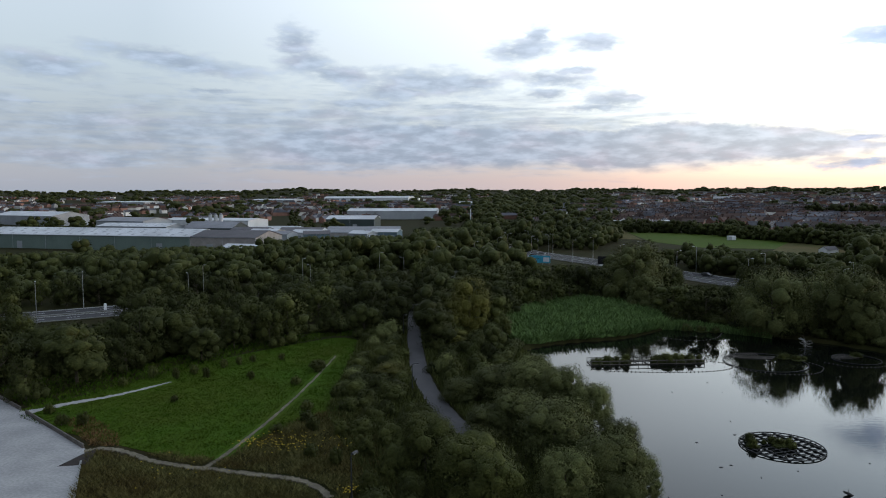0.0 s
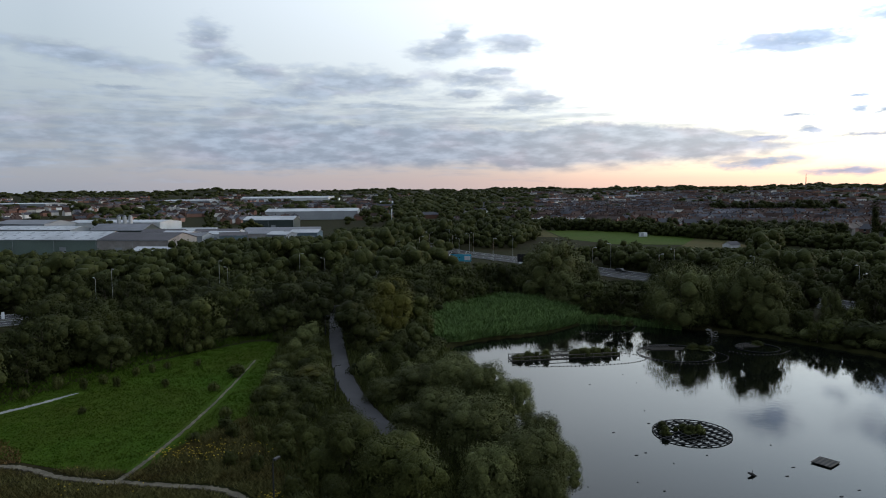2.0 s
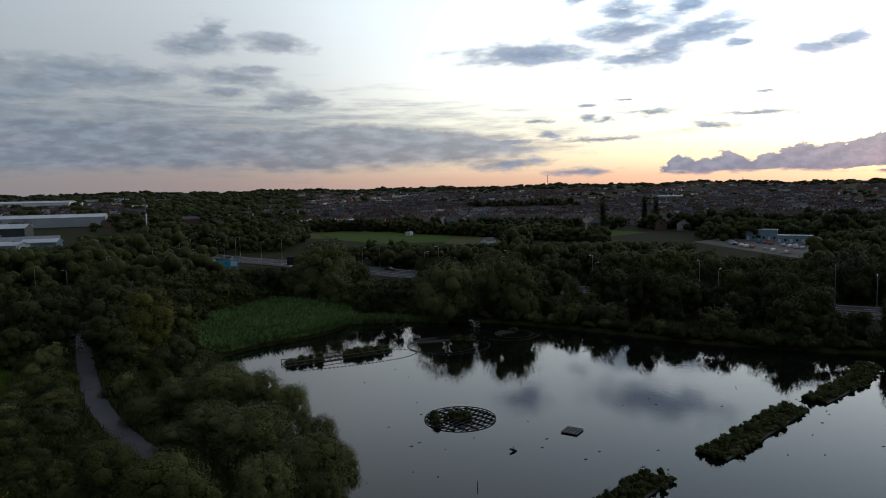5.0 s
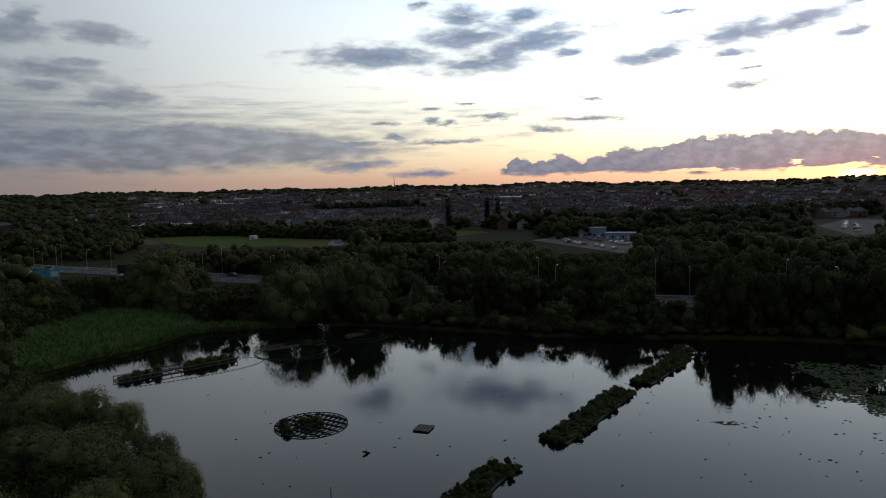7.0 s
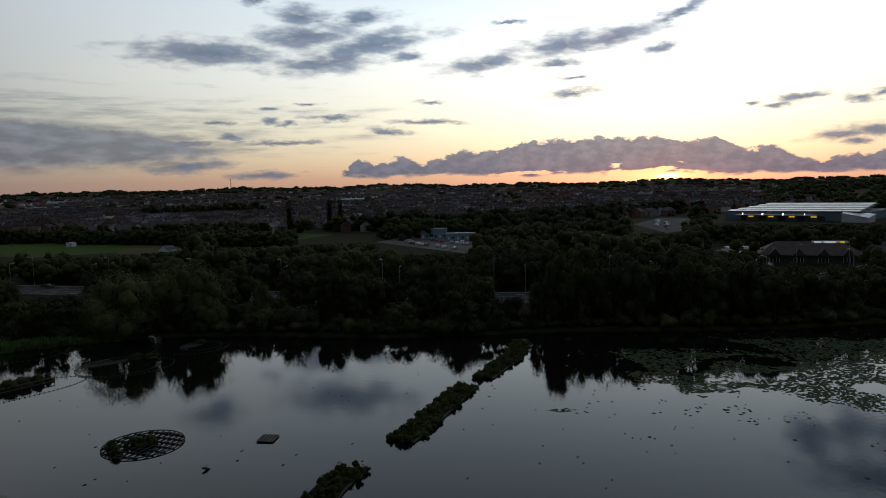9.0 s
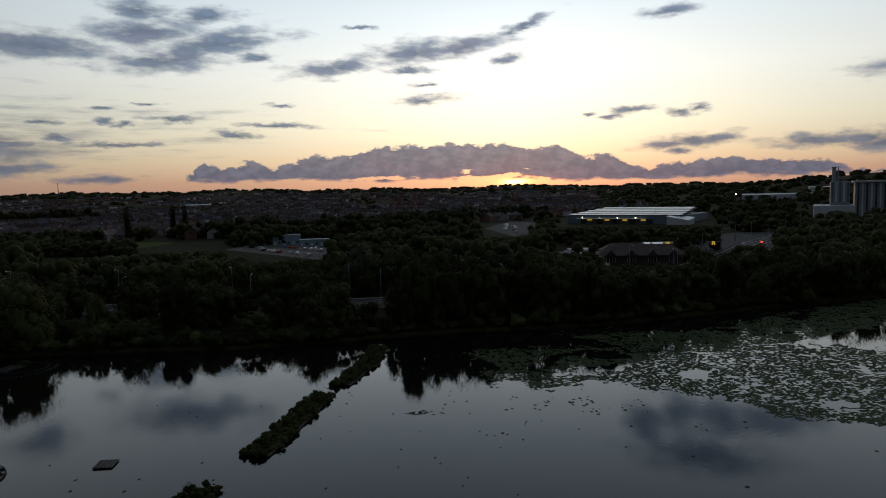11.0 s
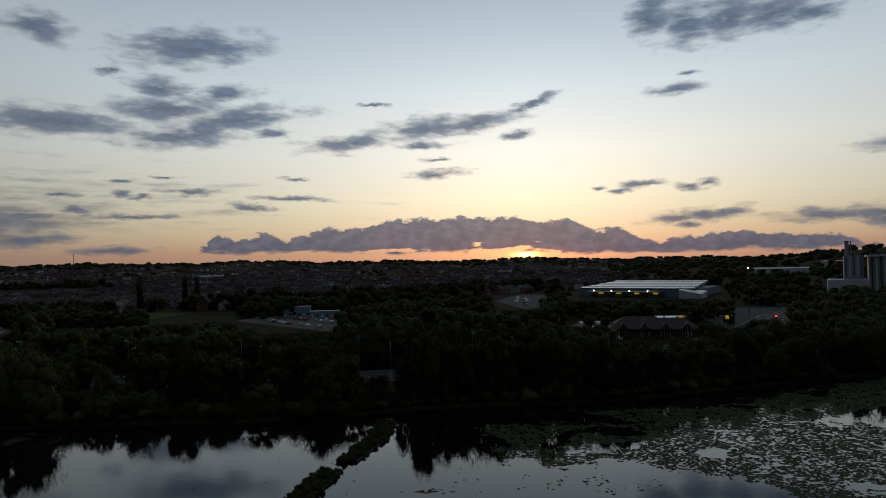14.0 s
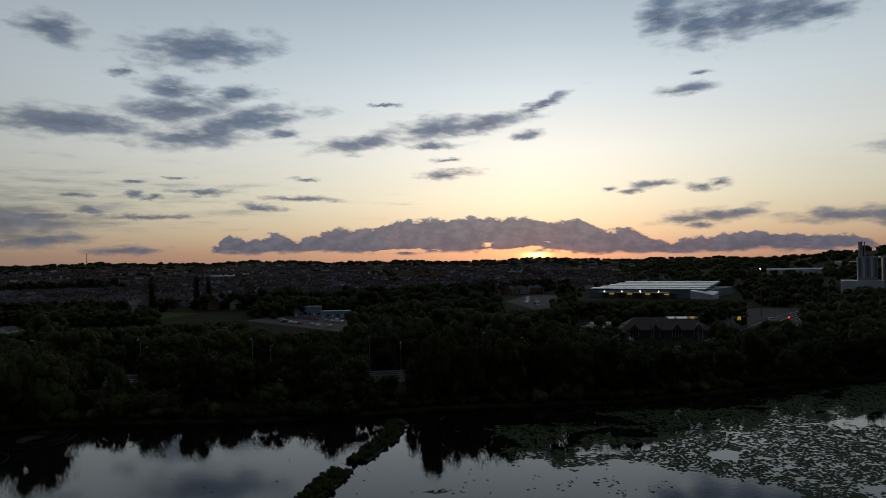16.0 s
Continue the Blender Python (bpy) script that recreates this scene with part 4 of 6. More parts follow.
copy_thing(short_lamp, pose(-8.8, 152, LEVEL, 0, 0, 0))

BLUE = surface("cyan_hoarding", (.05, .36, .52), .5, .8, .4, 3, .05, .01)
WHITE = surface("white_painted_metal", (.72, .73, .74), .5, .85, .3, 4, .05, .01)
BLACK = surface("black_panel", (.012, .012, .014), .6, .8, .6, 5, 0)
sign = thing("hoarding", pose(43.2, 306, LEVEL, 0, 0, -30), "bright cyan hoarding panel on posts beside the road", "hoarding")
part("panel", Mesh().box(-5, 5, -.08, .08, .9, 4.1, None, .04), BLUE, sign)
part("stripe", Mesh().box(1.8, 4.6, -.13, -.085, 1.5, 3.4), WHITE, sign, "white printed strip")
for x in (-4.4, -1.5, 1.5, 4.4):
    part("post", Mesh().tube([(x, .2, -.4), (x, .2, 4.0)], .09, 6), STEEL, sign)
sign = thing("road_sign", pose(67.5, 291, LEVEL, 0, 0, -18), "large dark-backed road sign on two posts", "road sign")
part("board", Mesh().box(-1.7, 1.7, -.05, .05, 1.6, 5.0, None, .03), BLACK, sign)
part("plate", Mesh().box(-.9, .9, -.05, .05, .8, 1.5), WHITE, sign, "small white plate")
for x in (-1.2, 1.2):
    part("post", Mesh().tube([(x, .12, -.4), (x, .12, 4.9)], .07, 6), STEEL, sign)
bollard = thing("traffic_bollard", pose(-93.5, 189, LEVEL, 0, 0, 30), "white illuminated traffic bollard on the central kerb", "bollard")
part("shell", Mesh().box(-.35, .35, -.2, .2, .1, 1.9, None, .14), WHITE, bollard)
part("foot", Mesh().box(-.45, .45, -.3, .3, -.2, .1), KERB, bollard)

# ---- cars ----
GLASS = surface("car_glass", (.02, .024, .028), .08, .9, 1, 5, 0, spec=.6)
TYRE = surface("tyre_rubber", (.02, .02, .02), .9, .8, 2, 9, 0)
PAINTS = [surface("car_paint_" + n, c, .3, .92, .5, 4, 0, spec=.6) for n, c in (("white", (.7, .7, .7)), ("silver", (.38, .39, .4)), ("black", (.02, .02, .022)), ("red", (.30, .03, .03)), ("blue", (.05, .09, .22)))]


def car(paint, label, van=False):
    ob = thing("van" if van else "car", pose(0, 0, 0), label, "van" if van else "car", "parked cars")
    g = Mesh()
    L2, Wd, top = (2.5, .98, 2.1) if van else (2.15, .88, 1.45)
    prof = [(-L2, .35), (-L2, .95), (-L2 + .1, top if van else 1.0), (-L2 + .6, top)] + ([(.9, top), (1.7, 1.15)] if van else [(.4, top), (1.1, .95)]) + [(L2 - .1, .85), (L2, .6), (L2, .35)]
    n = len(prof)
    g.v = [(x, s * (Wd - (.12 if z > 1.05 else 0)), z) for s in (-1, 1) for x, z in prof]
    g.f = [tuple(range(n)), tuple(range(2 * n - 1, n - 1, -1))] + [(i, n + i, n + (i + 1) % n, (i + 1) % n) for i in range(n)]
    part("body", g, paint, ob)
    x0 = (.2 if van else -L2 + .75, .95 if van else .45)
    for s in (-1, 1):
        w = Mesh().box(x0[0], x0[1], s * (Wd - .11) - .012, s * (Wd - .11) + .012, 1.08, top - .12)
        part("side_window", w, GLASS, ob)
        for x in (-L2 * .62, L2 * .62):
            wh = part("wheel", Mesh().tube([(x, s * (Wd - .1), .31), (x, s * (Wd + .02), .31)], .31, 10), TYRE, ob)
            part("rim", Mesh().tube([(x, s * (Wd + .02), .31), (x, s * (Wd + .035), .31)], .18, 8), STEEL, wh)
    part("windscreen", Mesh().add([(.52, -.7, top - .06), (.52, .7, top - .06), (1.08, .74, 1.0), (1.08, -.74, 1.0)] if not van else [(.98, -.8, top - .08), (.98, .8, top - .08), (1.66, .8, 1.22), (1.66, -.8, 1.22)], [(0, 1, 2, 3)]), GLASS, ob)
    return ob


CARS = [car(PAINTS[0], "white hatchback car standing on tarmac"), car(PAINTS[1], "silver hatchback car standing on tarmac"), car(PAINTS[2], "black hatchback car standing on tarmac"),
        car(PAINTS[3], "dark red hatchback car standing on tarmac"), car(PAINTS[4], "dark blue hatchback car standing on tarmac"), car(PAINTS[0], "white panel van standing on tarmac", True)]
rc = random.Random(21)


def park(x, y, turn, pick=None):
    copy_thing(CARS[rc.randrange(6) if pick is None else pick], pose(x, y, float(rise(x, y)) + .13, 0, 0, turn))


park(99.5, 258, -63, 2), park(186, 84, -40, 3), park(330, 14, 10, 4), park(372, 20, 190, 1)

# ---- fields and yards of the middle distance ----
FIELD = surface("playing_field_grass", (.050, .088, .010), .95, .7, .02, .5, .2, .05, tint=(.066, .086, .016), spec=.04)
ROUGH = surface("dry_rough_grass", (.11, .085, .035), .95, .65, .03, .6, .3, .1, tint=(.07, .07, .025), spec=.04)
YARD = surface("yard_hardcore", (.17, .145, .13), .95, .7, .05, 1.0, .2, .03, spec=.08)
for nm, mtl, lab, pts in (("field", FIELD, "bright green playing field", [(150, 560), (196, 540), (218, 500), (222, 440), (186, 384), (150, 398), (136, 450)]),
                          ("field", ROUGH, "dry straw-coloured rough grass", [(186, 384), (222, 440), (232, 420), (212, 352), (186, 340), (172, 362)]),
                          ("field", ROUGH, "dry straw-coloured strip of rough grass", [(110, 640), (160, 640), (150, 560), (136, 470), (122, 480)]),
                          ("field", FIELD, "green paddock behind a tree belt", [(322, 548), (372, 640), (412, 638), (356, 540)]),
                          ("field", FIELD, "green paddock below tall poplars", [(292, 356), (300, 440), (340, 440), (336, 372)]),
                          ("field", ROUGH, "dry grass beside the paddocks", [(236, 420), (262, 470), (300, 440), (290, 385)]),
                          ("yard", YARD, "bare earth yard with parked vehicles", [(262, 198), (296, 290), (330, 300), (352, 262), (340, 236), (300, 200)]),
                          ("parking", ASPHALT, "asphalt car park beside the warehouse", [(420, 160), (500, 215), (600, 235), (596, 190), (480, 150)]),
                          ("parking", ASPHALT, "asphalt restaurant car park", [(300, 92), (322, 100), (345, 92), (346, 78), (310, 76)]),
                          ("junction", ASPHALT, "wide asphalt road junction", [(320, 40), (420, 50), (470, 30), (480, -20), (400, -30), (330, -2)])):
    structure(nm, sheet([Vector((*p, 0)) for p in pts], LEVEL + .06), mtl, lab, nm)

for row, (x0, y0, dx, dy, n, turn) in enumerate([(276, 214, 2.2, 5.6, 9, 20), (300, 224, 2.0, 5.2, 8, 25), (312, 218, 2.5, 4.6, 6, 70), (296, 262, 3.0, 3.4, 6, 120), (455, 172, 8, 3.2, 9, 60), (480, 190, 9, 3.3, 8, 60), (306, 82, 3.0, 1.0, 6, 100), (308, 92, 3.2, .3, 7, 80), (265, 60, 1.0, 3.0, 4, 10)]):
    for i in range(n):
        if rc.random() < .82:
            park(x0 + i * dx + rc.uniform(-.3, .3), y0 + i * dy + rc.uniform(-.3, .3), turn + rc.uniform(-6, 6))

# ---- buildings ----
GREENCLAD = surface("pale_green_cladding", (.15, .20, .175), .6, .8, .08, 2, .1, .02)
GREYCLAD = surface("grey_cladding", (.33, .35, .37), .6, .8, .08, 2, .1, .02)
WHITECLAD = surface("white_cladding", (.62, .63, .64), .6, .82, .08, 2, .1, .02)
DARKCLAD = surface("dark_green_cladding", (.045, .062, .06), .6, .8, .08, 2, .1, .02)
BLUECLAD = surface("blue_cladding", (.14, .20, .24), .6, .8, .08, 2, .1, .02)
PALEROOF = surface("pale_sheet_roof", (.55, .56, .57), .6, .75, .06, 1.2, .2, .05)
GREYROOF = surface("grey_sheet_roof", (.25, .25, .265), .7, .7, .06, 1.2, .2, .05)
BROWNROOF = surface("weathered_brown_roof", (.12, .11, .115), .8, .7, .06, 1.2, .2, .05)
BRICK = surface("red_brick", (.19, .105, .082), .9, .7, .3, 3, .1, .02, per_object=.3)
PALEBRICK = surface("pale_render", (.36, .33, .31), .9, .75, .3, 3, .1, .02, per_object=.25)
TILE = surface("brown_roof_tiles", (.085, .062, .055), .85, .7, .4, 3, .1, .02, per_object=.35)
SLATE = surface("slate_roof", (.075, .075, .085), .8, .7, .4, 3, .1, .02, per_object=.35)
PANE = surface("dark_window_glass", (.02, .024, .03), .12, .9, 1, 4, 0, spec=.5)
ROOFLIGHT = surface("grey_rooflight_sheet", (.26, .27, .29), .4, .8, .3, 3, 0)
LAMPLIT = surface("lit_lamp", (.9, .85, .7), .5, .95, 1, 3, 0, emit=(1, .86, .62), power=9)
YELLOWLIT = surface("lit_yellow_sign", (.8, .5, .02), .5, .95, 1, 3, 0, emit=(1, .62, .04), power=.55)
REDLIT = surface("lit_red_lamp", (.8, .05, .03), .5, .95, 1, 3, 0, emit=(1, .04, .03), power=6)
WHITELIT = surface("lit_white_sign", (.8, .8, .8), .5, .95, 1, 3, 0, emit=(.85, .92, 1), power=.45)


def unit_building(name, x, y, turn, long, deep, eave, ridge, wall, roof, label, lights=0, doors=0, spans=1, category="warehouse", group="industrial buildings"):
    """A shed whose long side faces its own -y; gabled roof spans run along x."""
    ob = thing(name, pose(x, y, float(rise(x, y)) if math.hypot(x, y) > 600 else LEVEL, 0, 0, turn), label, category, group)
    h, d = long / 2, deep / spans
    c, s_ = math.cos(radians(turn)), math.sin(radians(turn))
    for k in range(max(1, round(long / deep))):
        u = -h + (k + .5) * long / max(1, round(long / deep))
        BUILT.append((x + c * u - s_ * deep / 2, y + s_ * u + c * deep / 2, deep * .62 + 3))
    w = Mesh()
    prof = [(0, -.5)]
    for s in range(spans):
        prof += [(s * d, eave), (s * d + d / 2, ridge)]
    prof += [(deep, eave), (deep, -.5)]
    n = len(prof)
    w.v = [(sx * h, py, pz) for sx in (-1, 1) for py, pz in prof]
    w.f = [tuple(range(n - 1, -1, -1)), tuple(range(n, 2 * n)), (0, n, n + 1, 1), (n - 1, n - 2, 2 * n - 2, 2 * n - 1)]
    part("wall", w, wall, ob)
    slope = math.degrees(math.atan2(ridge - eave, d / 2))
    run = math.hypot(ridge - eave, d / 2)
    for s in range(spans):
        for side in (0, 1):
            at = pose(0, s * d - .25, eave + .02, slope) if not side else pose(0, (s + 1) * d + .25, eave + .02, -slope, 0, 0) @ pose(0, 0, 0, 0, 0, 180)
            rf = part("roof", Mesh().box(-h - .4, h + .4, 0, run + .2, .02, .2, at), roof, ob)
            if lights and not side:
                k = max(2, int(long / 9))
                for i in range(k):
                    for r_ in range(lights):
                        lx, ly = -h + (i + .5 + .25 * (r_ % 2)) * long / k, run * (r_ + .6) / (lights + .2)
                        part("rooflight", Mesh().box(lx - .9, lx + .9, ly - 1.1, ly + 1.1, .2, .26, at), ROOFLIGHT, rf)
    part("gutter", Mesh().tube([(-h - .3, -.35, eave - .05), (h + .3, -.35, eave - .05)], .14, 6), GREYCLAD, ob)
    for i in range(doors):
        x0 = -h + (i + .6) * long / doors
        part("door", Mesh().box(x0 - 2, x0 + 2, -.1, -.01, 0, min(4.5, eave * .6)), GREYCLAD, ob)
    k = max(3, int(long / 22))
    for i in range(k):
        x0 = -h + i * long / (k - 1) * .998
        part("downpipe", Mesh().tube([(x0, -.12, 0), (x0, -.12, eave)], .1, 5), GREYCLAD, ob)
    return ob


# (name, x, y, turn, long, deep, eave, ridge, wall, roof, label, rooflights, doors, spans)
unit_building("warehouse", -216, 409.5, -17, 154, 32, 8.4, 12.0, GREENCLAD, PALEROOF, "long pale green warehouse with a spotted white roof", 3, 3)
unit_building("workshop", -122, 381, -17, 42, 28, 8.4, 11.6, PALEBRICK, BROWNROOF, "brown-roofed workshop with a white gable end", 0, 2)
unit_building("workshop", -104, 352, -17, 22, 12, 4.6, 6.2, GREYCLAD, PALEROOF, "low grey unit with a white sheet roof", 0, 1)
unit_building("warehouse", -300, 640, -24, 60, 34, 8, 11, GREYCLAD, GREYROOF, "grey industrial shed among trees", 0, 1)
unit_building("warehouse", -440, 720, -30, 110, 40, 10, 14, GREYCLAD, PALEROOF, "wide grey shed with a pale roof", 0, 2)
unit_building("warehouse", -272, 600, -20, 78, 26, 5, 7.4, GREYCLAD, PALEROOF, "low grey industrial shed with a pale roof", 2, 2)
unit_building("warehouse", -225, 650, -18, 96, 34, 8.0, 9.8, WHITECLAD, PALEROOF, "long white factory shed beside silos", 0, 3)
unit_building("warehouse", -186, 545, -16, 44, 24, 6, 10.5, DARKCLAD, GREYROOF, "dark green gabled shed with a grey-blue roof", 0, 3)
unit_building("warehouse", -86, 640, -8, 46, 26, 9, 12, DARKCLAD, PALEROOF, "dark shed with a pale roof and white door", 0, 1)
unit_building("warehouse", -62, 840, -4, 110, 40, 10, 13, GREYCLAD, PALEROOF, "long shed with a pale flat-pitched roof", 0, 2)
for i, (x, y, tn, lg, dp) in enumerate([(-118, 470, -15, 26, 16), (-98, 486, -20, 22, 14), (-86, 470, 10, 18, 14), (-70, 486, -8, 26, 16), (-58, 470, -30, 16, 12), (-108, 520, -10, 34, 16), (-76, 530, -12, 30, 18), (-132, 500, -18, 22, 16), (-150, 530, -15, 30, 14), (-60, 512, -5, 22, 12), (-42, 490, -12, 20, 14), (-160, 480, -22, 20, 12), (-46, 530, 0, 26, 14), (-128, 545, -12, 28, 14)]):
    unit_building("workshop", x, y, tn, lg, dp, 5, 6.8, (GREYCLAD, WHITECLAD, BLUECLAD, PALEBRICK)[i % 4], (GREYROOF, PALEROOF, BROWNROOF)[i % 3], "small workshop unit with a low pitched roof", 0, 2, 1, "workshop", "workshop units")
unit_building("warehouse", -205, 1850, -6, 230, 120, 10, 14, WHITECLAD, PALEROOF, "huge white distribution warehouse on the skyline", 0, 4, 2)
unit_building("warehouse", -430, 1750, -14, 120, 60, 7, 9.5, GREYCLAD, PALEROOF, "white warehouse far off below wooded hills", 0, 2)
unit_building("warehouse", -700, 1500, -26, 150, 60, 7, 9, GREYCLAD, PALEROOF, "long white warehouse far off among trees", 0, 2)
unit_building("warehouse", 44, 1300, 0, 24, 20, 8, 11, BLUECLAD, PALEROOF, "blue shed far off in the trees", 0, 1)
unit_building("warehouse", 420, 1500, -14, 60, 40, 6, 8, WHITECLAD, GREYROOF, "pale factory roofs beyond the houses", 0, 2)
unit_building("warehouse", 700, 1700, -20, 60, 40, 6, 9, WHITECLAD, GREYROOF, "pale factory building beyond the houses", 0, 2)
unit_building("warehouse", 960, 1000, -44, 44, 20, 5, 7, GREYCLAD, PALEROOF, "white hall among distant houses", 0, 1)
unit_building("shed", 148, 640, -12, 40, 16, 5, 6.5, GREYCLAD, PALEROOF, "long low shed beside a tree belt", 0, 2, 1, "shed", "sheds by the field")
unit_building("shed", 190, 640, -16, 40, 14, 5, 6.5, GREYCLAD, PALEROOF, "long pale-roofed shed beside a tree belt", 0, 2, 1, "shed", "sheds by the field")
unit_building("warehouse", 1085, 14, -89, 96, 40, 6.5, 8, WHITECLAD, PALEROOF, "white factory with blue-grey bands on the hillside", 0, 4)
unit_building("office", 1180, -46, -89, 40, 30, 9, 10, WHITECLAD, PALEROOF, "white office block behind the factory", 0, 0, 1, "office block")

# the big white store with a stepped roof, and its yard lamps
SHEEN = surface("white_standing_seam_roof", (.60, .61, .62), .32, .8, .05, 1.0, .05, .02, metal=.3, spec=.5)
store = thing("warehouse", pose(568, 118, LEVEL, 0, 0, -97), "large store with a stepped bright white roof", "warehouse", "industrial buildings")
BUILT.extend((600, 112 + k * 30, 52) for k in (-1, 0, 1))
part("wall", Mesh().box(-52, 44, 0, 84, -.5, 6.2), BLUECLAD, store)
for i in range(5):
    y0, z0, e = i * 16.8, 6.2 + i * .75, i * 2.2
    part("clerestory", Mesh().box(-51 + i, 43 - e, y0 + .4, y0 + 16.8, z0, z0 + .9), DARKCLAD, store)
    part("roof", Mesh().box(-52 + i, 44 - e, y0, y0 + 16.8, z0 + .9, z0 + 1.2), GREYROOF, store)
    for k in range(8):
        u = -51 + i + k * (94 - i - e) / 8
        part("rooflight", Mesh().add([(u, y0 + .2, z0 + 1.21), (u + 11.2, y0 + .2, z0 + 1.21), (u + 11.2, y0 + 8.4, z0 + 1.9), (u, y0 + 8.4, z0 + 1.9), (u, y0 + 8.5, z0 + 1.21), (u + 11.2, y0 + 8.5, z0 + 1.21)],
                                     [(0, 1, 2, 3), (3, 2, 5, 4), (0, 3, 4), (1, 5, 2)]), SHEEN, store, "pale translucent roof sheet")
part("canopy", Mesh().box(-42, 16, -5.5, -.1, 4.3, 4.8, None, .1), WHITECLAD, store, "pale loading canopy")
for i in range(4):
    lx = -36 + i * 15
    part("sign_panel", Mesh().box(lx + 4, lx + 8, -5.7, -5.56, 2.9, 3.9), YELLOWLIT, store, "lit yellow panel")
    part("yard_lamp", Mesh().ball((lx, -6.2, 5.4), .45, 8, 5), LAMPLIT, store, "glowing white yard lamp")
for i in range(5):
    part("door", Mesh().box(-40 + i * 14, -35 + i * 14, -.08, -.01, 0, 3.6), DARKCLAD, store)
wing = thing("office", pose(557.5, 76, LEVEL, 0, 0, -97) @ Matrix.Diagonal((.6, .6, .9, 1)), "white sloping-fronted office wing of the store", "office block", "industrial buildings")
part("wall", Mesh().add([(-14, -8, -.5), (14, -8, -.5), (14, 20, -.5), (-14, 20, -.5), (-14, -8, 7), (14, -8, 3.4), (14, 20, 5.5), (-14, 20, 7.5)], [(3, 2, 1, 0), (0, 1, 5, 4), (1, 2, 6, 5), (2, 3, 7, 6), (3, 0, 4, 7)]), WHITECLAD, wing)
part("roof", Mesh().add([(-14.4, -8.6, 7.1), (14.4, -8.6, 3.5), (14.4, 20.4, 5.6), (-14.4, 20.4, 7.6), (-14.4, -8.6, 7.4), (14.4, -8.6, 3.8), (14.4, 20.4, 5.9), (-14.4, 20.4, 7.9)], [(3, 2, 1, 0), (4, 5, 6, 7), (0, 1, 5, 4), (1, 2, 6, 5), (2, 3, 7, 6), (3, 0, 4, 7)]), SHEEN, wing)

# restaurant with a tiled hipped roof and lit signs
rest = thing("restaurant", pose(278, 52, LEVEL, 0, 0, -72), "dark brick roadside restaurant with a tiled hipped roof", "restaurant")
part("wall", Mesh().box(-17, 17, 0, 16, -.4, 3.6), surface("dark_brown_brick", (.085, .062, .052), .9, .7, .3, 3, .1, .02), rest)
part("roof", Mesh().add([(-18, -1, 3.6), (18, -1, 3.6), (18, 17, 3.6), (-18, 17, 3.6), (-11, 8, 8.0), (11, 8, 8.0)], [(3, 2, 1, 0), (0, 1, 5, 4), (1, 2, 5), (2, 3, 4, 5), (3, 0, 4)]), TILE, rest)
for x0 in (-12, -4, 4, 12):
    dm = part("gable", Mesh().add([(x0 - 2.2, -1.2, 3.4), (x0 + 2.2, -1.2, 3.4), (x0, -1.2, 6.0), (x0 - 2.2, 4.2, 3.7), (x0 + 2.2, 4.2, 3.7), (x0, 4.2, 6.1)], [(0, 1, 2), (0, 2, 5, 3), (2, 1, 4, 5)]), TILE, rest)
    fr = part("window", Mesh().box(x0 - 1.6, x0 + 1.6, -.08, -.01, .9, 2.7), PANE, rest)
    for mx in (-1.6, -.55, .55, 1.6):
        part("frame", Mesh().box(x0 + mx - .06, x0 + mx + .06, -.13, -.081, .9, 2.7), WHITE, fr)
for x0, w_, mt_ in ((3, 1.2, WHITELIT), (7, 2.0, WHITELIT), (11, .8, YELLOWLIT)):
    part("fascia_sign", Mesh().box(x0 - w_, x0 + w_, 6.9, 7.05, 7.5, 8.15), mt_, rest, "lit fascia sign")
part("parapet", Mesh().box(1, 13, 7.1, 8.2, 7.4, 8.2, None, .1), WHITECLAD, rest, "white sign parapet")
pole_sign = thing("pole_sign", pose(322, 29.6, LEVEL, 0, 0, -85), "yellow lit sign on a tall pole", "sign")
part("pole", Mesh().tube([(0, 0, -.4), (0, 0, 5)], .2, 8), DARKSTEEL, pole_sign)
part("panel", Mesh().box(-.7, .7, -.15, .15, 4.4, 5.9, None, .3), YELLOWLIT, pole_sign, "plain yellow glowing panel")
signal = thing("traffic_light", pose(352, 11.4, LEVEL, 0, 0, -88), "traffic light showing red at the junction", "traffic light")
part("pole", Mesh().tube([(0, 0, -.3), (0, 0, 2.6)], .09, 6), DARKSTEEL, signal)
hd = part("head", Mesh().box(-.28, .28, -.15, .15, 2.4, 4.2, None, .08), BLACK, signal)
part("lamp", Mesh().ball((0, -.2, 3.6), .42, 8, 5), REDLIT, hd, "glowing red lamp")
mast_lamp = thing("lighting_mast", pose(402, 26, LEVEL), "tall slim lighting mast over the junction", "lighting mast")
part("pole", Mesh().tube([(0, 0, -.4), (0, 0, 12), (0, 0, 25)], [.35, .25, .15], 8), DARKSTEEL, mast_lamp)
part("ring", Mesh().tube([(-1.2, 0, 24.6), (1.2, 0, 24.6)], .14, 6), STEEL, mast_lamp)
part("lamp", Mesh().ball((0, 0, 25.2), .35, 8, 5), LAMPLIT, mast_lamp, "small glowing lamp")

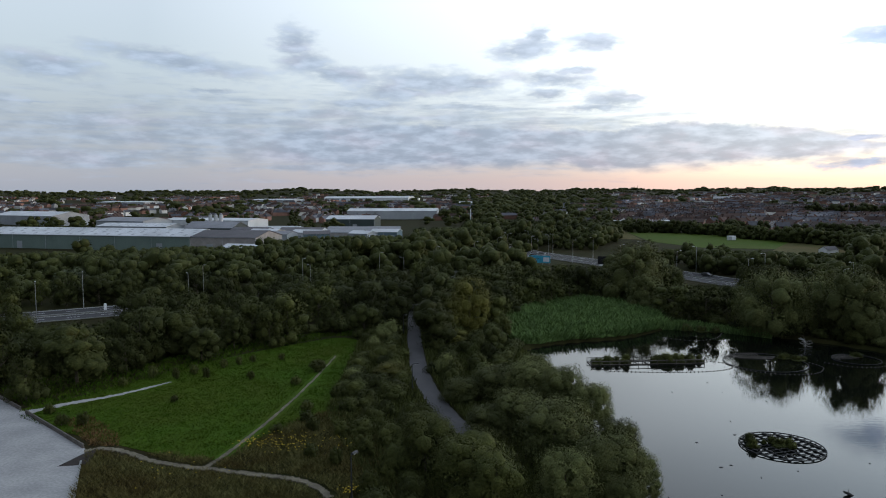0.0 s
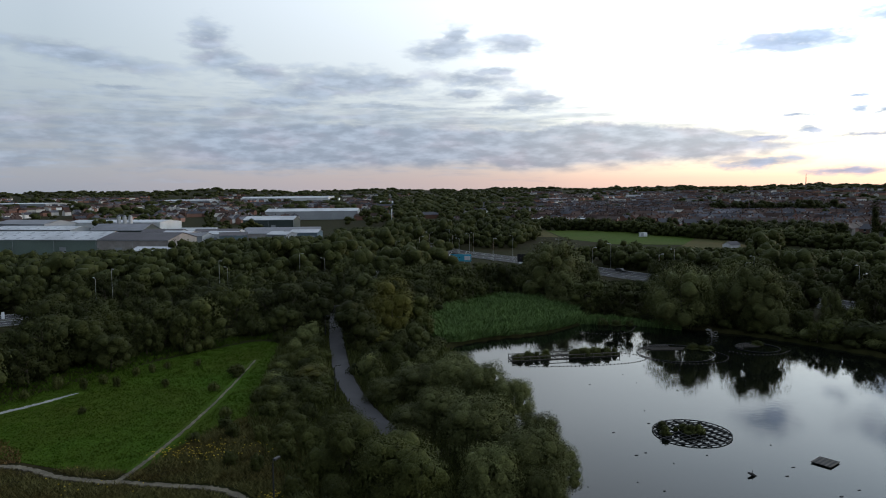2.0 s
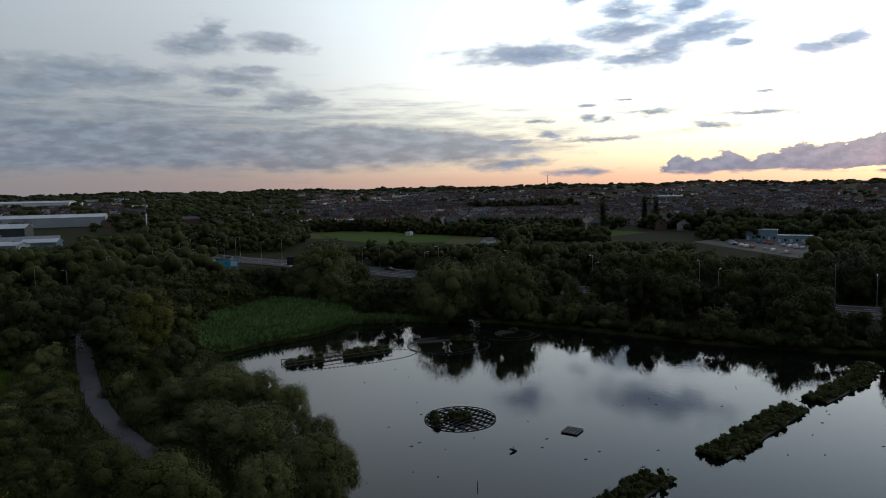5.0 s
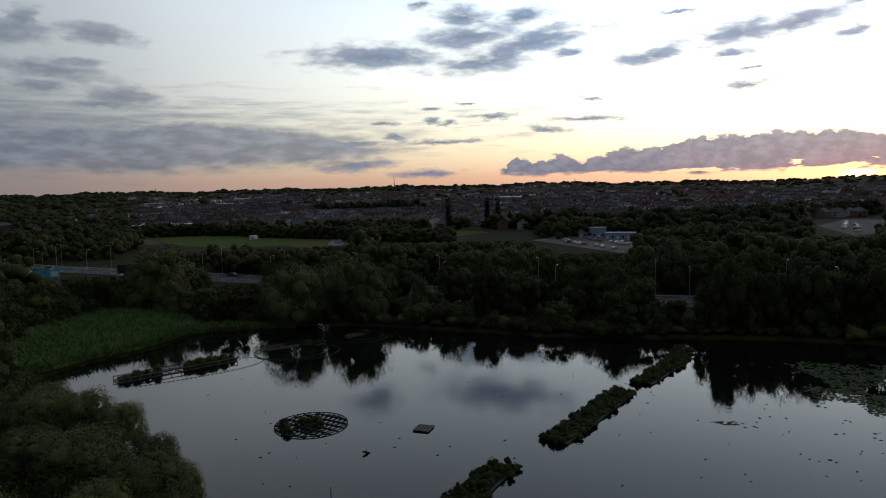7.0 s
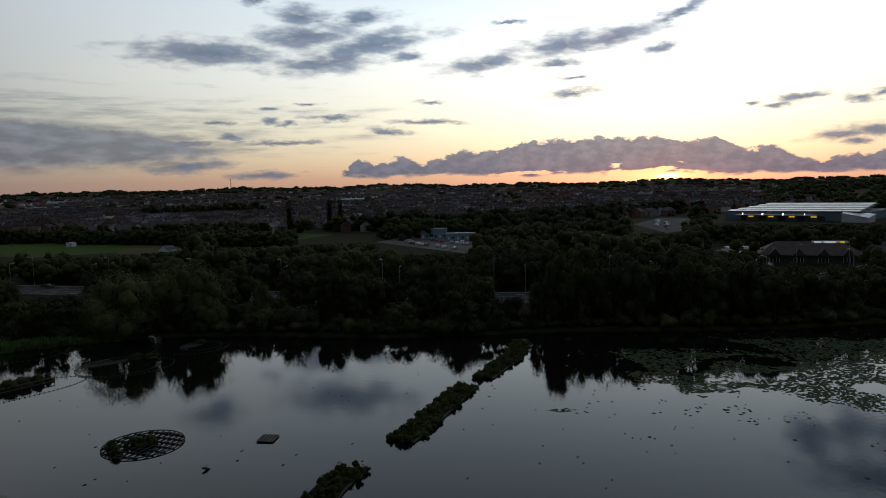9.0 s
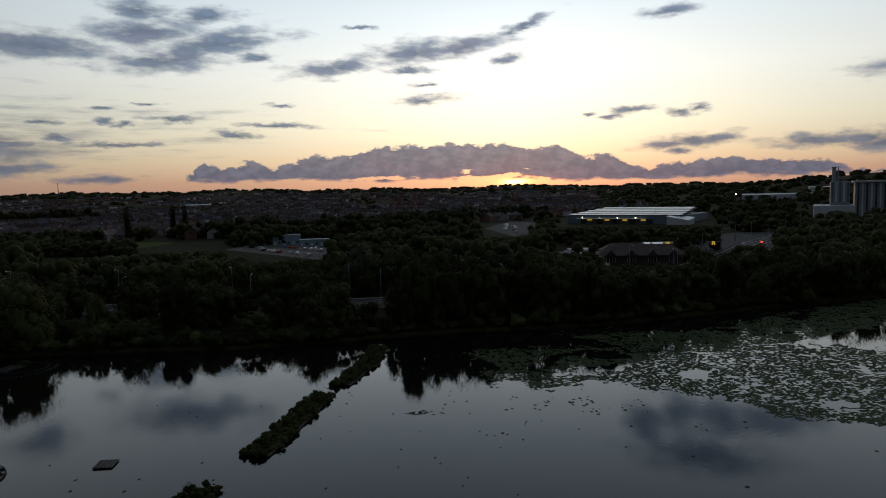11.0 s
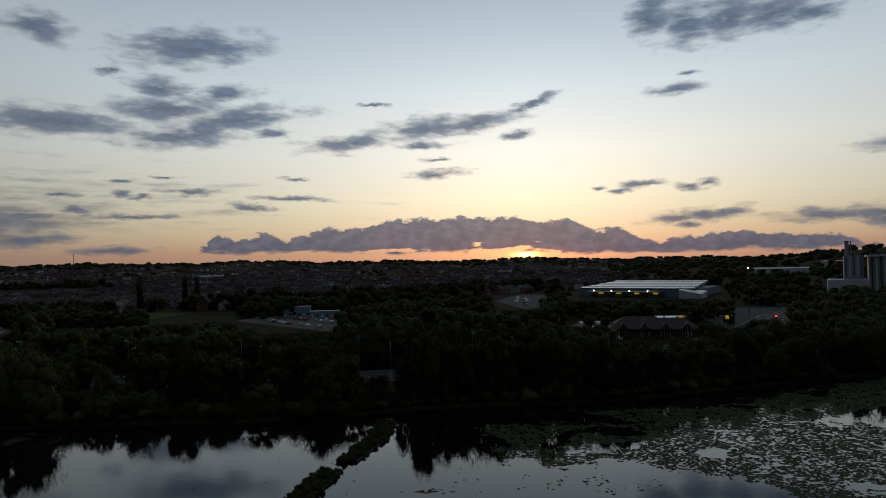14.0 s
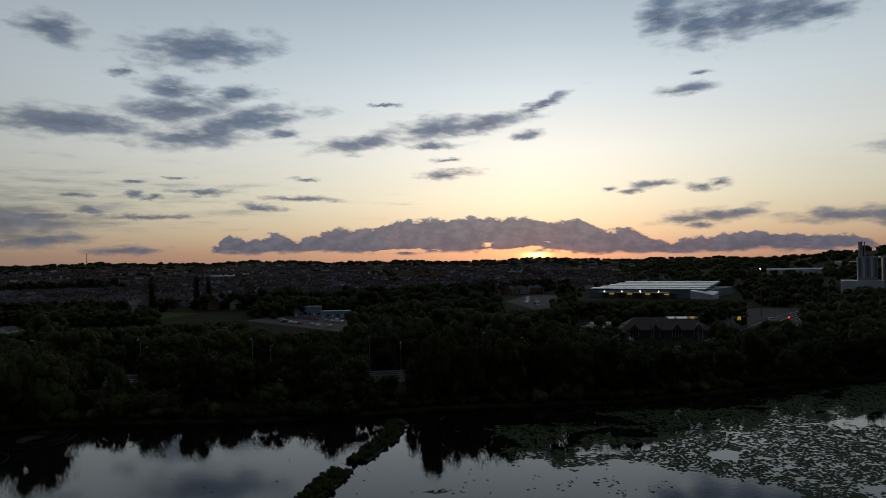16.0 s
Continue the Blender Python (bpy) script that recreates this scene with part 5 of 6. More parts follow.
# tall clad plant with chimneys
plant = thing("industrial_plant", pose(655, -36, LEVEL, 0, 0, -91), "tall grey-clad industrial plant with paired chimneys", "industrial plant")
part("podium", Mesh().box(-18, 11.9, -3, 30, -.5, 10.5, None, .2), WHITECLAD, plant)
part("tower", Mesh().box(-6, 8, 3, 20, 10.5, 30, None, .3), GREYCLAD, plant)
for i in range(5):
    part("cladding_strip", Mesh().box(-5.2 + i * 2.8, -3.8 + i * 2.8, 2.8, 2.99, 13, 29.4), WHITECLAD if i % 2 else BLUECLAD, plant)
hall = part("hall", Mesh().box(12, 70, -2, 30, -.5, 29, None, .3), GREYCLAD, plant)
for i in range(18):
    part("rib", Mesh().box(13 + i * 3.1, 14.2 + i * 3.1, -2.5, -2.01, 2, 28.4), WHITECLAD if i % 2 else DARKCLAD, hall)
part("hall_roof", Mesh().box(10, 72, -4, 32, 29, 30.4, None, .3), PALEROOF, hall)
for x0, zt, cr in ((-3.4, 42, 1.7), (-.4, 42, .45)):
    ch = part("chimney", Mesh().tube([(x0, 10, 29), (x0, 10, zt - 1), (x0, 10, zt)], [cr, cr * .95, cr], 10), GREYCLAD, plant)
    part("cap", Mesh().tube([(x0, 10, zt), (x0, 10, zt + .4)], cr * 1.1, 10), DARKCLAD, ch)

# yard cabins
for x, y, tn, lg, hh, lab in ((329, 272, -56, 16, 6.2, "stack of pale blue site cabins in a yard"), (325, 248, -58, 17, 4.2, "row of pale grey-blue site cabins in a yard")):
    cb = thing("site_cabin", pose(x, y, LEVEL, 0, 0, tn), lab, "site cabin", "yard cabins")
    part("body", Mesh().box(-lg / 2, lg / 2, 0, 6, .1, hh, None, .08), surface("cabin_paint", (.26, .36, .42), .6, .85, .3, 3, .05, .01), cb)
    part("roof", Mesh().box(-lg / 2 - .2, lg / 2 + .2, -.2, 6.2, hh + .004, hh + .25, None, .05), PALEROOF, cb)
    for i in range(6):
        x0 = -lg / 2 + (i + .5) * lg / 6
        part("window" if i % 2 else "door", Mesh().box(x0 - .6, x0 + .6, -.06, -.005, .5 if i % 2 == 0 else 1.3, 2.4), PANE if i % 2 else WHITE, cb)
    part("skid", Mesh().box(-lg / 2, lg / 2, .3, 5.7, -.2, .1), DARKSTEEL, cb)
box = thing("container", pose(193.5, 459, LEVEL, 0, 0, 10), "white storage container on the playing field", "container")
part("body", Mesh().box(-2.6, 2.6, 0, 2.4, .15, 2.9, None, .06), WHITE, box)
part("door", Mesh().box(-2.4, -.4, -.05, -.004, .3, 2.6), GREYCLAD, box)
hut = thing("hut", pose(203, 357, LEVEL, 0, 0, 25) @ Matrix.Scale(.72, 4), "dark-roofed hut with a white gable end", "hut")
part("wall", Mesh().add([(-6, 0, -.3), (6, 0, -.3), (6, 7, -.3), (-6, 7, -.3), (-6, 0, 2.4), (6, 0, 2.4), (6, 7, 2.4), (-6, 7, 2.4), (6, 3.5, 4.6), (-6, 3.5, 4.6)], [(0, 1, 5, 4), (1, 2, 6, 8, 5), (2, 3, 7, 6), (3, 0, 4, 9, 7)]), WHITE, hut)
part("roof", Mesh().add([(-6.3, -.5, 2.2), (6.3, -.5, 2.2), (6.3, 3.5, 4.8), (-6.3, 3.5, 4.8), (6.3, 7.5, 2.2), (-6.3, 7.5, 2.2), (-6.3, 3.5, 4.6), (6.3, 3.5, 4.6)], [(0, 1, 2, 3), (3, 2, 4, 5), (0, 3, 6), (1, 7, 2)]), BROWNROOF, hut)
pillar = thing("mast", pose(28.5, 700, float(rise(28.5, 700))), "white slender phone mast above the trees", "mast")
part("pole", Mesh().tube([(0, 0, -.5), (0, 0, 13.5)], [.5, .42], 8), WHITE, pillar)
part("head", Mesh().tube([(0, 0, 13.5), (0, 0, 16)], [.6, .6], 8), WHITE, pillar)
for x, y, h in ((1690, 2480, 62), (2250, 1950, 30), (930, 3300, 34)):
    mst = thing("radio_mast", pose(x, y, float(rise(x, y))), "thin lattice radio mast on the skyline", "radio mast", "skyline masts")
    for k in range(3):
        a = k * 2 * PI / 3
        part("leg", Mesh().tube([(2.2 * math.cos(a), 2.2 * math.sin(a), -1), (.5 * math.cos(a), .5 * math.sin(a), h)], [.5, .3], 5), DARKSTEEL, mst)
    for k in range(1, 6):
        z = h * k / 6
        part("brace", Mesh().tube([(-2 + k * .25, 0, z), (2 - k * .25, 0, z)], .3, 5), DARKSTEEL, mst)
silo = thing("silo", pose(-212, 630, LEVEL), "pale steel silo beside a factory shed", "silo", "silos")
part("drum", Mesh().tube([(0, 0, -.3), (0, 0, 14)], 1.7, 12), PALEROOF, silo)
part("cone", Mesh().tube([(0, 0, 14), (0, 0, 15.6)], [1.7, .4], 12), GREYROOF, silo)
copy_thing(silo, pose(-207.5, 631, LEVEL)), copy_thing(silo, pose(-203, 632, LEVEL))


# ---- houses ----
def house(w, d, eave, ridge, wall, roof, label, semi):
    ob = thing("house", pose(0, 0, 0), label, "house", "houses beyond the fields")
    part("wall", Mesh().add([(-w, 0, -1.5), (w, 0, -1.5), (w, d, -1.5), (-w, d, -1.5), (-w, 0, eave), (w, 0, eave), (w, d, eave), (-w, d, eave), (w, d / 2, ridge), (-w, d / 2, ridge)],
                            [(0, 1, 5, 4), (1, 2, 6, 8, 5), (2, 3, 7, 6), (3, 0, 4, 9, 7)]), wall, ob)
    part("roof", Mesh().add([(-w - .3, -.4, eave - .2), (w + .3, -.4, eave - .2), (w + .3, d / 2, ridge + .15), (-w - .3, d / 2, ridge + .15), (w + .3, d + .4, eave - .2), (-w - .3, d + .4, eave - .2),
                             (-w - .3, -.4, eave - .35), (w + .3, -.4, eave - .35), (w + .3, d + .4, eave - .35), (-w - .3, d + .4, eave - .35)],
                            [(0, 1, 2, 3), (3, 2, 4, 5), (0, 6, 7, 1), (5, 4, 8, 9), (6, 9, 8, 7)]), roof, ob)
    part("chimney", Mesh().box(-.5, .5, d / 2 - .4, d / 2 + .4, ridge - .5, ridge + 1.5), BRICK, ob)
    for fx in (-.6, .6) if semi else (0,):
        for z0 in (.9, 3.3):
            wn = part("window", Mesh().box(w * fx - 1, w * fx + 1, -.06, -.005, z0, z0 + 1.3), PANE, ob)
            part("frame", Mesh().box(w * fx - 1.1, w * fx + 1.1, -.1, -.061, z0 - .12, z0), WHITE, wn)
    return ob


HOUSES = [house(6, 8, 5, 7.8, BRICK, TILE, "red brick house with a brown tiled roof", True), house(5, 8, 5, 8, BRICK, SLATE, "brick house with a dark slate roof", False),
          house(6.5, 8.5, 5, 7.8, PALEBRICK, TILE, "pale rendered house with a brown roof", True), house(11, 8, 5, 7.6, BRICK, TILE, "row of brick terraced houses with tiled roofs", True)]
rh = random.Random(31)
plots = []
for st in range(430):
    a, d = rh.uniform(12, 76), 570 * (2950 / 570) ** (rh.uniform(0, 1) ** 1.15)
    cx, cy, tn = d * math.sin(radians(a)), d * math.cos(radians(a)), rh.choice((0, 90, 35, -30, 60)) + rh.uniform(-6, 6)
    if in_clearing(cx, cy) or (d < 640 and a < 30) or (66 < a and d < 760):
        continue
    for i in range(rh.randint(5, 10)):
        for side in (0, 1):
            off, back = (i - 4) * 15, (-14, 14)[side]
            c, s = math.cos(radians(tn)), math.sin(radians(tn))
            plots.append((cx + c * off - s * back, cy + s * off + c * back, tn + 180 * side + rh.uniform(-3, 3)))
for st in range(170):
    a, d = rh.uniform(-36, 4), rh.uniform(760, 2600)
    cx, cy, tn = d * math.sin(radians(a)), d * math.cos(radians(a)), rh.uniform(0, 180)
    for i in range(rh.randint(4, 9)):
        c, s = math.cos(radians(tn)), math.sin(radians(tn))
        plots.append((cx + c * i * 15, cy + s * i * 15, tn + rh.choice((0, 180))))
taken, kept_plots = {}, []
for x, y, tn in plots:
    c = (int(x // 13), int(y // 13))
    if c not in taken and not in_clearing(x, y):
        taken[c] = 1
        kept_plots.append((x, y, tn))
kept_plots.sort(key=lambda p: math.hypot(p[0], p[1]))
for x, y, tn in kept_plots[:290]:
    copy_thing(rh.choice(HOUSES), pose(x, y, float(rise(x, y)), 0, 0, tn))
town_mix = [("far_brick_walls", surface("far_brick", (.30, .165, .125), .9, .7, .1, 1, 0, per_island=.5, spec=.05), "red brick walls of the far town", Mesh()),
            ("far_pale_walls", surface("far_render", (.66, .64, .61), .9, .75, .1, 1, 0, per_island=.4, spec=.05), "white and cream rendered walls of the far town", Mesh()),
            ("far_tile_roofs", surface("far_roof_tiles", (.085, .058, .050), .85, .7, .1, 1, 0, per_island=.5, spec=.05), "brown tiled roofs of the far town", Mesh()),
            ("far_slate_roofs", surface("far_slates", (.105, .105, .118), .8, .7, .1, 1, 0, per_island=.5, spec=.05), "grey slate roofs of the far town", Mesh())]
for x, y, tn in kept_plots[290:]:
    at = pose(x, y, float(rise(x, y)), 0, 0, tn)
    w, hip = rh.choice((4.5, 6, 6, 10)), rh.choice((0, 0, 0, 2.6))
    walls, roofs = town_mix[0 if rh.random() < .62 else 1][3], town_mix[2 if rh.random() < .6 else 3][3]
    k = 1 if hip else 0
    walls.add([(-w, 0, -2), (w, 0, -2), (w, 8, -2), (-w, 8, -2), (-w, 0, 5), (w, 0, 5), (w, 8, 5), (-w, 8, 5), (w - hip, 4, 7.7), (-w + hip, 4, 7.7)], [(0, 1, 5, 4), (1, 2, 6, 5) if k else (1, 2, 6, 8, 5), (2, 3, 7, 6), (3, 0, 4, 7) if k else (3, 0, 4, 9, 7)], at)
    roofs.add([(-w - .3, -.4, 4.8), (w + .3, -.4, 4.8), (w + .3 - hip, 4, 7.9), (-w - .3 + hip, 4, 7.9), (w + .3, 8.4, 4.8), (-w - .3, 8.4, 4.8)], [(0, 1, 2, 3), (3, 2, 4, 5)] + ([(1, 4, 2), (5, 0, 3)] if k else []), at)
    roofs.box(-.5, .5, 3.6, 4.4, 7.4, 9.1, at)
for nm, mtl, lab, me in town_mix:
    structure(nm, me, mtl, lab, "houses", "stuff")

# ---- poplars and the far tree cover ----
rp = random.Random(8)
for x, y, h, r in ((309, 386, 25.0, 3.0), (369, 411, 25.2, 2.9), (375, 405, 24.2, 2.8)):
    grow("P", x, y, h, r, rp)
rf = np.random.RandomState(17)
near_cover, far_cover = [], []
n = 5600
fa, fd = rf.uniform(-38, 106, n), 455 * (4700 / 455) ** rf.uniform(0, 1, n)
for a, d, u, v in zip(fa, fd, rf.uniform(size=n), rf.uniform(size=n)):
    x, y = d * math.sin(radians(a)), d * math.cos(radians(a))
    cell = math.sin(a * 1.7 + d * .004) + math.sin(a * .6 - d * .0023 + 2)
    town = 14 < a < 76 and 560 < d < 2900
    woods = -4 < a < 15 and d < 2600
    if in_clearing(x, y) or (town and (cell < -.3 or u < .52)) or (a < 1 and d < 2400 and (cell < -.2 or u < .4)):
        continue
    h = (7 + 7 * v) * (1.15 if woods else .7 if town else 1.0)
    if d < 1000:
        h = min(h, free_height(x, y, h))
        if h > 2:
            near_cover.append((x, y, h, max(h, 6) * (.55 + .3 * u)))
    else:
        far_cover.append((x, y, h, h * (.7 + .5 * u) * (1 + d / 4200)))
for i in range(420):
    a, d = radians(rf.uniform(-38, 106)), rf.uniform(4300, 4780)
    far_cover.append((d * math.sin(a), d * math.cos(a), rf.uniform(7, 17), rf.uniform(14, 40)))
joined("tree_cover", near_cover, far_round, LEAF[0], "dark trees and hedges among sheds and gardens", "woodland")
joined("far_woodland", far_cover, far_clump, LEAF[0], "dark belts of trees and hedges far off", "woodland")
# belts of trees that stand in front of the town and the fields
belts = []
for a0, d0, a1, d1, k, h0 in ((14, 600, 37, 520, 90, 11), (31, 470, 37, 520, 30, 12), (44, 520, 62, 520, 110, 16), (55, 420, 72, 480, 110, 17), (72, 500, 86, 480, 110, 7), (-2, 500, 14, 470, 120, 14), (28, 960, 37, 940, 40, 18), (84, 560, 92, 620, 50, 15), (58, 330, 68, 350, 70, 13), (60, 620, 72, 760, 60, 14)):
    for i in range(k):
        u = rp.uniform(0, 1)
        a, d = radians(a0 + (a1 - a0) * u), d0 + (d1 - d0) * u + rp.uniform(-22, 22)
        h = min(h0 * rp.uniform(.75, 1.1), free_height(d * math.sin(a), d * math.cos(a), 30))
        if h < 2 or in_clearing(d * math.sin(a), d * math.cos(a)):
            continue
        belts.append((d * math.sin(a), d * math.cos(a), h, h * rp.uniform(.45, .6)))
joined("tree_belt", belts, far_round, LEAF[0], "dark belts of tall trees before the town", "tree belt")

# ---- on the pond ----
def rush_clump(x, y, r, h, z=.15, label="dark clump of rushes growing on a floating island"):
    """A thick leafy tuft on its root mat."""
    ob = thing("rush_clump", pose(x, y, z), label, "rushes", "rush clumps on the rafts")
    bush = crown(int(abs(x * 37 + y * 91)), "bush", r * 1.15, h, 9, .17, int(420 * r * r) + 160, .7, True, 9)
    part("leaves", fast_mesh("leaves", bush[0], bush[1], LEAF[3], bush[2]), LEAF[3], ob)
    part("root_mat", Mesh().ball((0, 0, 0), (r * .9, r * .9, h * .3), 9, 5, .15, random.Random(3)), LEAF[0], ob, "tangled dark root mat")
    return ob


raft = thing("floating_island", pose(42.7, 84.8, 0), "round black timber lattice island floating on the pond", "floating island")
R0 = 5.0
ring = [(R0 * math.cos(i * PI / 16), R0 * math.sin(i * PI / 16)) for i in range(32)]
for i in range(32):
    (ax, ay), (bx, by) = ring[i], ring[(i + 1) % 32]
    part("rim_beam", Mesh().tube([(ax, ay, .16), (bx, by, .16)], .075, 6), BLACKWOOD, raft)
for i in range(-5, 6):
    y0 = i * .86
    hx = math.sqrt(max(R0 * R0 - y0 * y0, .1))
    part("slat", Mesh().box(-hx, hx, y0 - .04, y0 + .04, .10, .20, pose(0, 0, 0, 0, 0, 18), .03), BLACKWOOD, raft)
for i in range(-3, 4):
    x0 = i * 1.35
    hy = math.sqrt(max(R0 * R0 - x0 * x0, .1))
    part("cross_beam", Mesh().box(x0 - .06, x0 + .06, -hy, hy, .0, .15, pose(0, 0, 0, 0, 0, 18), .03), BLACKWOOD, raft)
for x, y, r, h in ((39.5, 86.6, .8, 1.1), (39.0, 84.7, .95, 1.2), (42.0, 86.0, .6, .9), (42.3, 84.6, 1.0, 1.3), (43.6, 84.4, .8, 1.1), (40.9, 85.7, .35, .5), (42.9, 85.4, .5, .7)):
    rush_clump(x, y, r, h, .2)

deck = thing("floating_platform", pose(53.3, 73.0, -.1, 0, 0, 32), "low square dark timber platform afloat on the pond", "raft")
for i in range(9):
    part("plank", Mesh().box(-1.25, 1.25, -1.15 + i * .255, -.92 + i * .255, .22, .29, None, .015), BLACKWOOD if i % 2 else TIMBER, deck)
for y0 in (-.8, .8):
    part("float", Mesh().box(-1.2, 1.2, y0 - .22, y0 + .22, -.1, .218, None, .04), BLACKWOOD, deck)
snag = thing("snag", pose(43.1, 70.7, 0, 0, 0, -15), "black waterlogged branch sticking out of the water", "branch")
part("stem", Mesh().tube([(-.7, 0, .35), (-.2, 0, .15), (.5, .1, -.25)], [.1, .17, .14], 6), BLACKWOOD, snag)
part("twig", Mesh().tube([(-.3, 0, .2), (-.1, .3, .55)], [.06, .02], 5), BLACKWOOD, snag)
stake = thing("stake", pose(34.0, 63.7, -.5), "thin dark stake standing in the water", "stake")
part("shaft", Mesh().tube([(0, 0, -.4), (.03, 0, .6), (.05, .02, 1.25)], [.06, .05, .04], 6), BLACKWOOD, stake)


def float_line(points, gap, label):
    """Small floats on a rope lying on the water."""
    ob = thing("float_line", pose(0, 0, 0), label, "float line", "float lines")
    ln = spline(points, 10)
    part("rope", Mesh().tube([(p.x, p.y, .02) for p in ln], .014, 4), BLACKWOOD, ob)
    me = Mesh().ball((0, 0, 0), (.11, .11, .12), 7, 4).mesh("float", TIMBER)
    for p, a in along(ln, gap):
        o = part("float", me, TIMBER, ob)
        o.location = (p.x, p.y, .05)
    return ob


def rail_frame(x, y, turn, long, deep, label, bays):
    """A floating frame of posts and rails."""
    ob = thing("floating_island", pose(x, y, 0, 0, 0, turn), label, "floating island", "floating islands")
    for s in (0, 1):
        for z in (.12, .75):
            part("rail", Mesh().box(-long / 2, long / 2, s * deep - .05, s * deep + .05, z - .06, z + .06), TIMBER, ob)
    for i in range(bays + 1):
        x0 = -long / 2 + i * long / bays
        for s in (0, 1):
            part("post", Mesh().box(x0 - .05, x0 + .05, s * deep - .11, s * deep - .052, -.3, .9), TIMBER, ob)
        part("cross_beam", Mesh().box(x0 - .06, x0 + .06, 0, deep, .0, .1), TIMBER, ob)
    return ob


rail_frame(38.4, 127.2, 3, 21.6, 3.0, "long fenced floating island with rushes on weathered timber", 12)
for x, y, r, h in ((29.0, 127.8, 1.4, 1.2), (31.0, 128.4, 1.4, 1.6), (32.7, 128.4, 1.0, 1.5), (34.6, 128.6, 1.2, 2.0), (40.6, 128.8, 1.5, 1.7), (42.6, 128.9, 1.7, 2.0), (44.8, 129.0, 1.7, 1.9), (46.8, 129.2, 1.5, 1.7), (49.0, 129.4, .9, 1.5)):
    rush_clump(x, y, r, h, .1)
float_line([(50.5, 130), (53, 128), (53.5, 125), (50, 122.5), (44, 121.5), (37, 121.6), (30, 122.4)], .75, "line of small pale floats round a floating island")


def arc_frame(x, y, r, turn, label):
    """A round low timber frame, its lattice deck on one side."""
    ob = thing("floating_island", pose(x, y, 0, 0, 0, turn), label, "floating island", "floating islands")
    for i in range(28):
        a, b = i * PI / 14, (i + 1) * PI / 14
        part("rim_beam", Mesh().tube([(r * math.cos(a), r * math.sin(a), .12), (r * math.cos(b), r * math.sin(b), .12)], .07, 5), BLACKWOOD, ob)
    for i in range(int(r * 2)):
        x0 = -r + .5 + i * .55
        if x0 > r * .35:
            break
        hy = math.sqrt(max(r * r - x0 * x0, .05))
        part("slat", Mesh().box(x0 - .05, x0 + .05, hy - min(2.6, 2 * hy), hy, .15, .24), TIMBER, ob)
    for i in range(3):
        hx = r * (.9 - .12 * i)
        part("cross_beam", Mesh().box(-hx * .8, hx * .5, r * .62 - i * .8, r * .62 - i * .8 + .14, .05, .16), TIMBER, ob)
    return ob


arc_frame(60.8, 128.2, 7.4, -8, "round timber floating island with a slatted deck")
float_line([(53, 127), (55, 122.5), (60, 119.5), (66, 120), (69.6, 124), (69, 128)], .8, "line of small pale floats round a slatted island")
arc_frame(79.2, 130, 4.2, 5, "small round timber floating island near the far bank")
float_line([(72, 128), (75, 124.6), (80, 124.2), (84.5, 127)], .8, "short line of pale floats near the far bank")
float_line([(48, 152), (54, 148), (60, 150), (64, 156)], 1.0, "line of small pale floats near the reed bed")
for x, y, r, h in ((66.2, 131.5, 1.6, 1.0), (68.0, 129.8, 1.4, .9), (80.5, 132.5, 1.3, 1.0), (60, 158, 1.8, 1.4), (63, 157, 1.8, 1.3), (57, 159.5, 1.8, 1.5)):
    rush_clump(x, y, r, h, .05, "low tuft of rushes at the water's edge")

BONE = surface("bleached_bark", (.46, .45, .43), .8, .7, .8, 6, .2, .01)
dead = thing("dead_tree", pose(75.5, 141.5, -.2), "bleached bare dead tree leaning over the water", "dead tree")
rd = random.Random(9)
part("trunk", Mesh().tube([(0, 0, -.6), (-.2, -.2, 1.0), (-.5, -.4, 2.0)], [.16, .11, .05], 6), BONE, dead)
for i in range(30):
    a, z = rd.uniform(0, 2 * PI), rd.uniform(.3, 1.9)
    b = Vector((-.25 * z, -.2 * z, z))
    c = b + Vector((math.cos(a) * rd.uniform(.5, 1.3), math.sin(a) * rd.uniform(.5, 1.3), rd.uniform(-.1, .7)))
    e = c + Vector((math.cos(a + .9) * .6, math.sin(a + .9) * .6, rd.uniform(-.3, .4)))
    part("branch", Mesh().tube([b, c, e], [.05, .035, .02], 4), BONE if i % 2 else BARK, dead)


def planted_strip(points, width, seed, label):
    """A narrow island, thickly grown over."""
    rr = random.Random(seed)
    ob = thing("planted_island", pose(0, 0, 0), label, "island", "planted strips across the pond")
    ln = spline(points, 8)
    part("soil", ribbon(ln, width * .86, .22, .12, rr), SCRUB, ob)
    for s in (-1, 1):
        part("edge_log", Mesh().tube([(p.x, p.y, .1) for p in shifted(ln, s * width * .42)], .16, 6), BLACKWOOD, ob)
    spots = []
    for p, a in along(ln, .62):
        for k in range(3):
            o = rr.uniform(-.48, .48) * width
            spots.append((p.x - math.sin(radians(a)) * o + rr.uniform(-.3, .3), p.y + math.cos(radians(a)) * o, rr.uniform(.45, 1.2) * (1.25 - abs(o) / width), rr.uniform(.55, 1.0)))
    protos = [crown(200 + i, "bush", 1, 1, 7, .18, 170, .85, True, 5) for i in range(3)]
    vs, qs, n0 = [], [], 0
    for x, y, h, r in spots:
        v, q, _ = protos[rr.randrange(3)]
        a = rr.uniform(0, 6.3)
        w = np.stack([(v[:, 0] * math.cos(a) - v[:, 1] * math.sin(a)) * r + x, (v[:, 0] * math.sin(a) + v[:, 1] * math.cos(a)) * r + y, v[:, 2] * h + .08], 1)
        vs.append(w), qs.append(q + n0)
        n0 += len(w)
    part("foliage", fast_mesh("foliage", np.concatenate(vs), np.concatenate(qs), LEAF[3]), LEAF[3], ob)


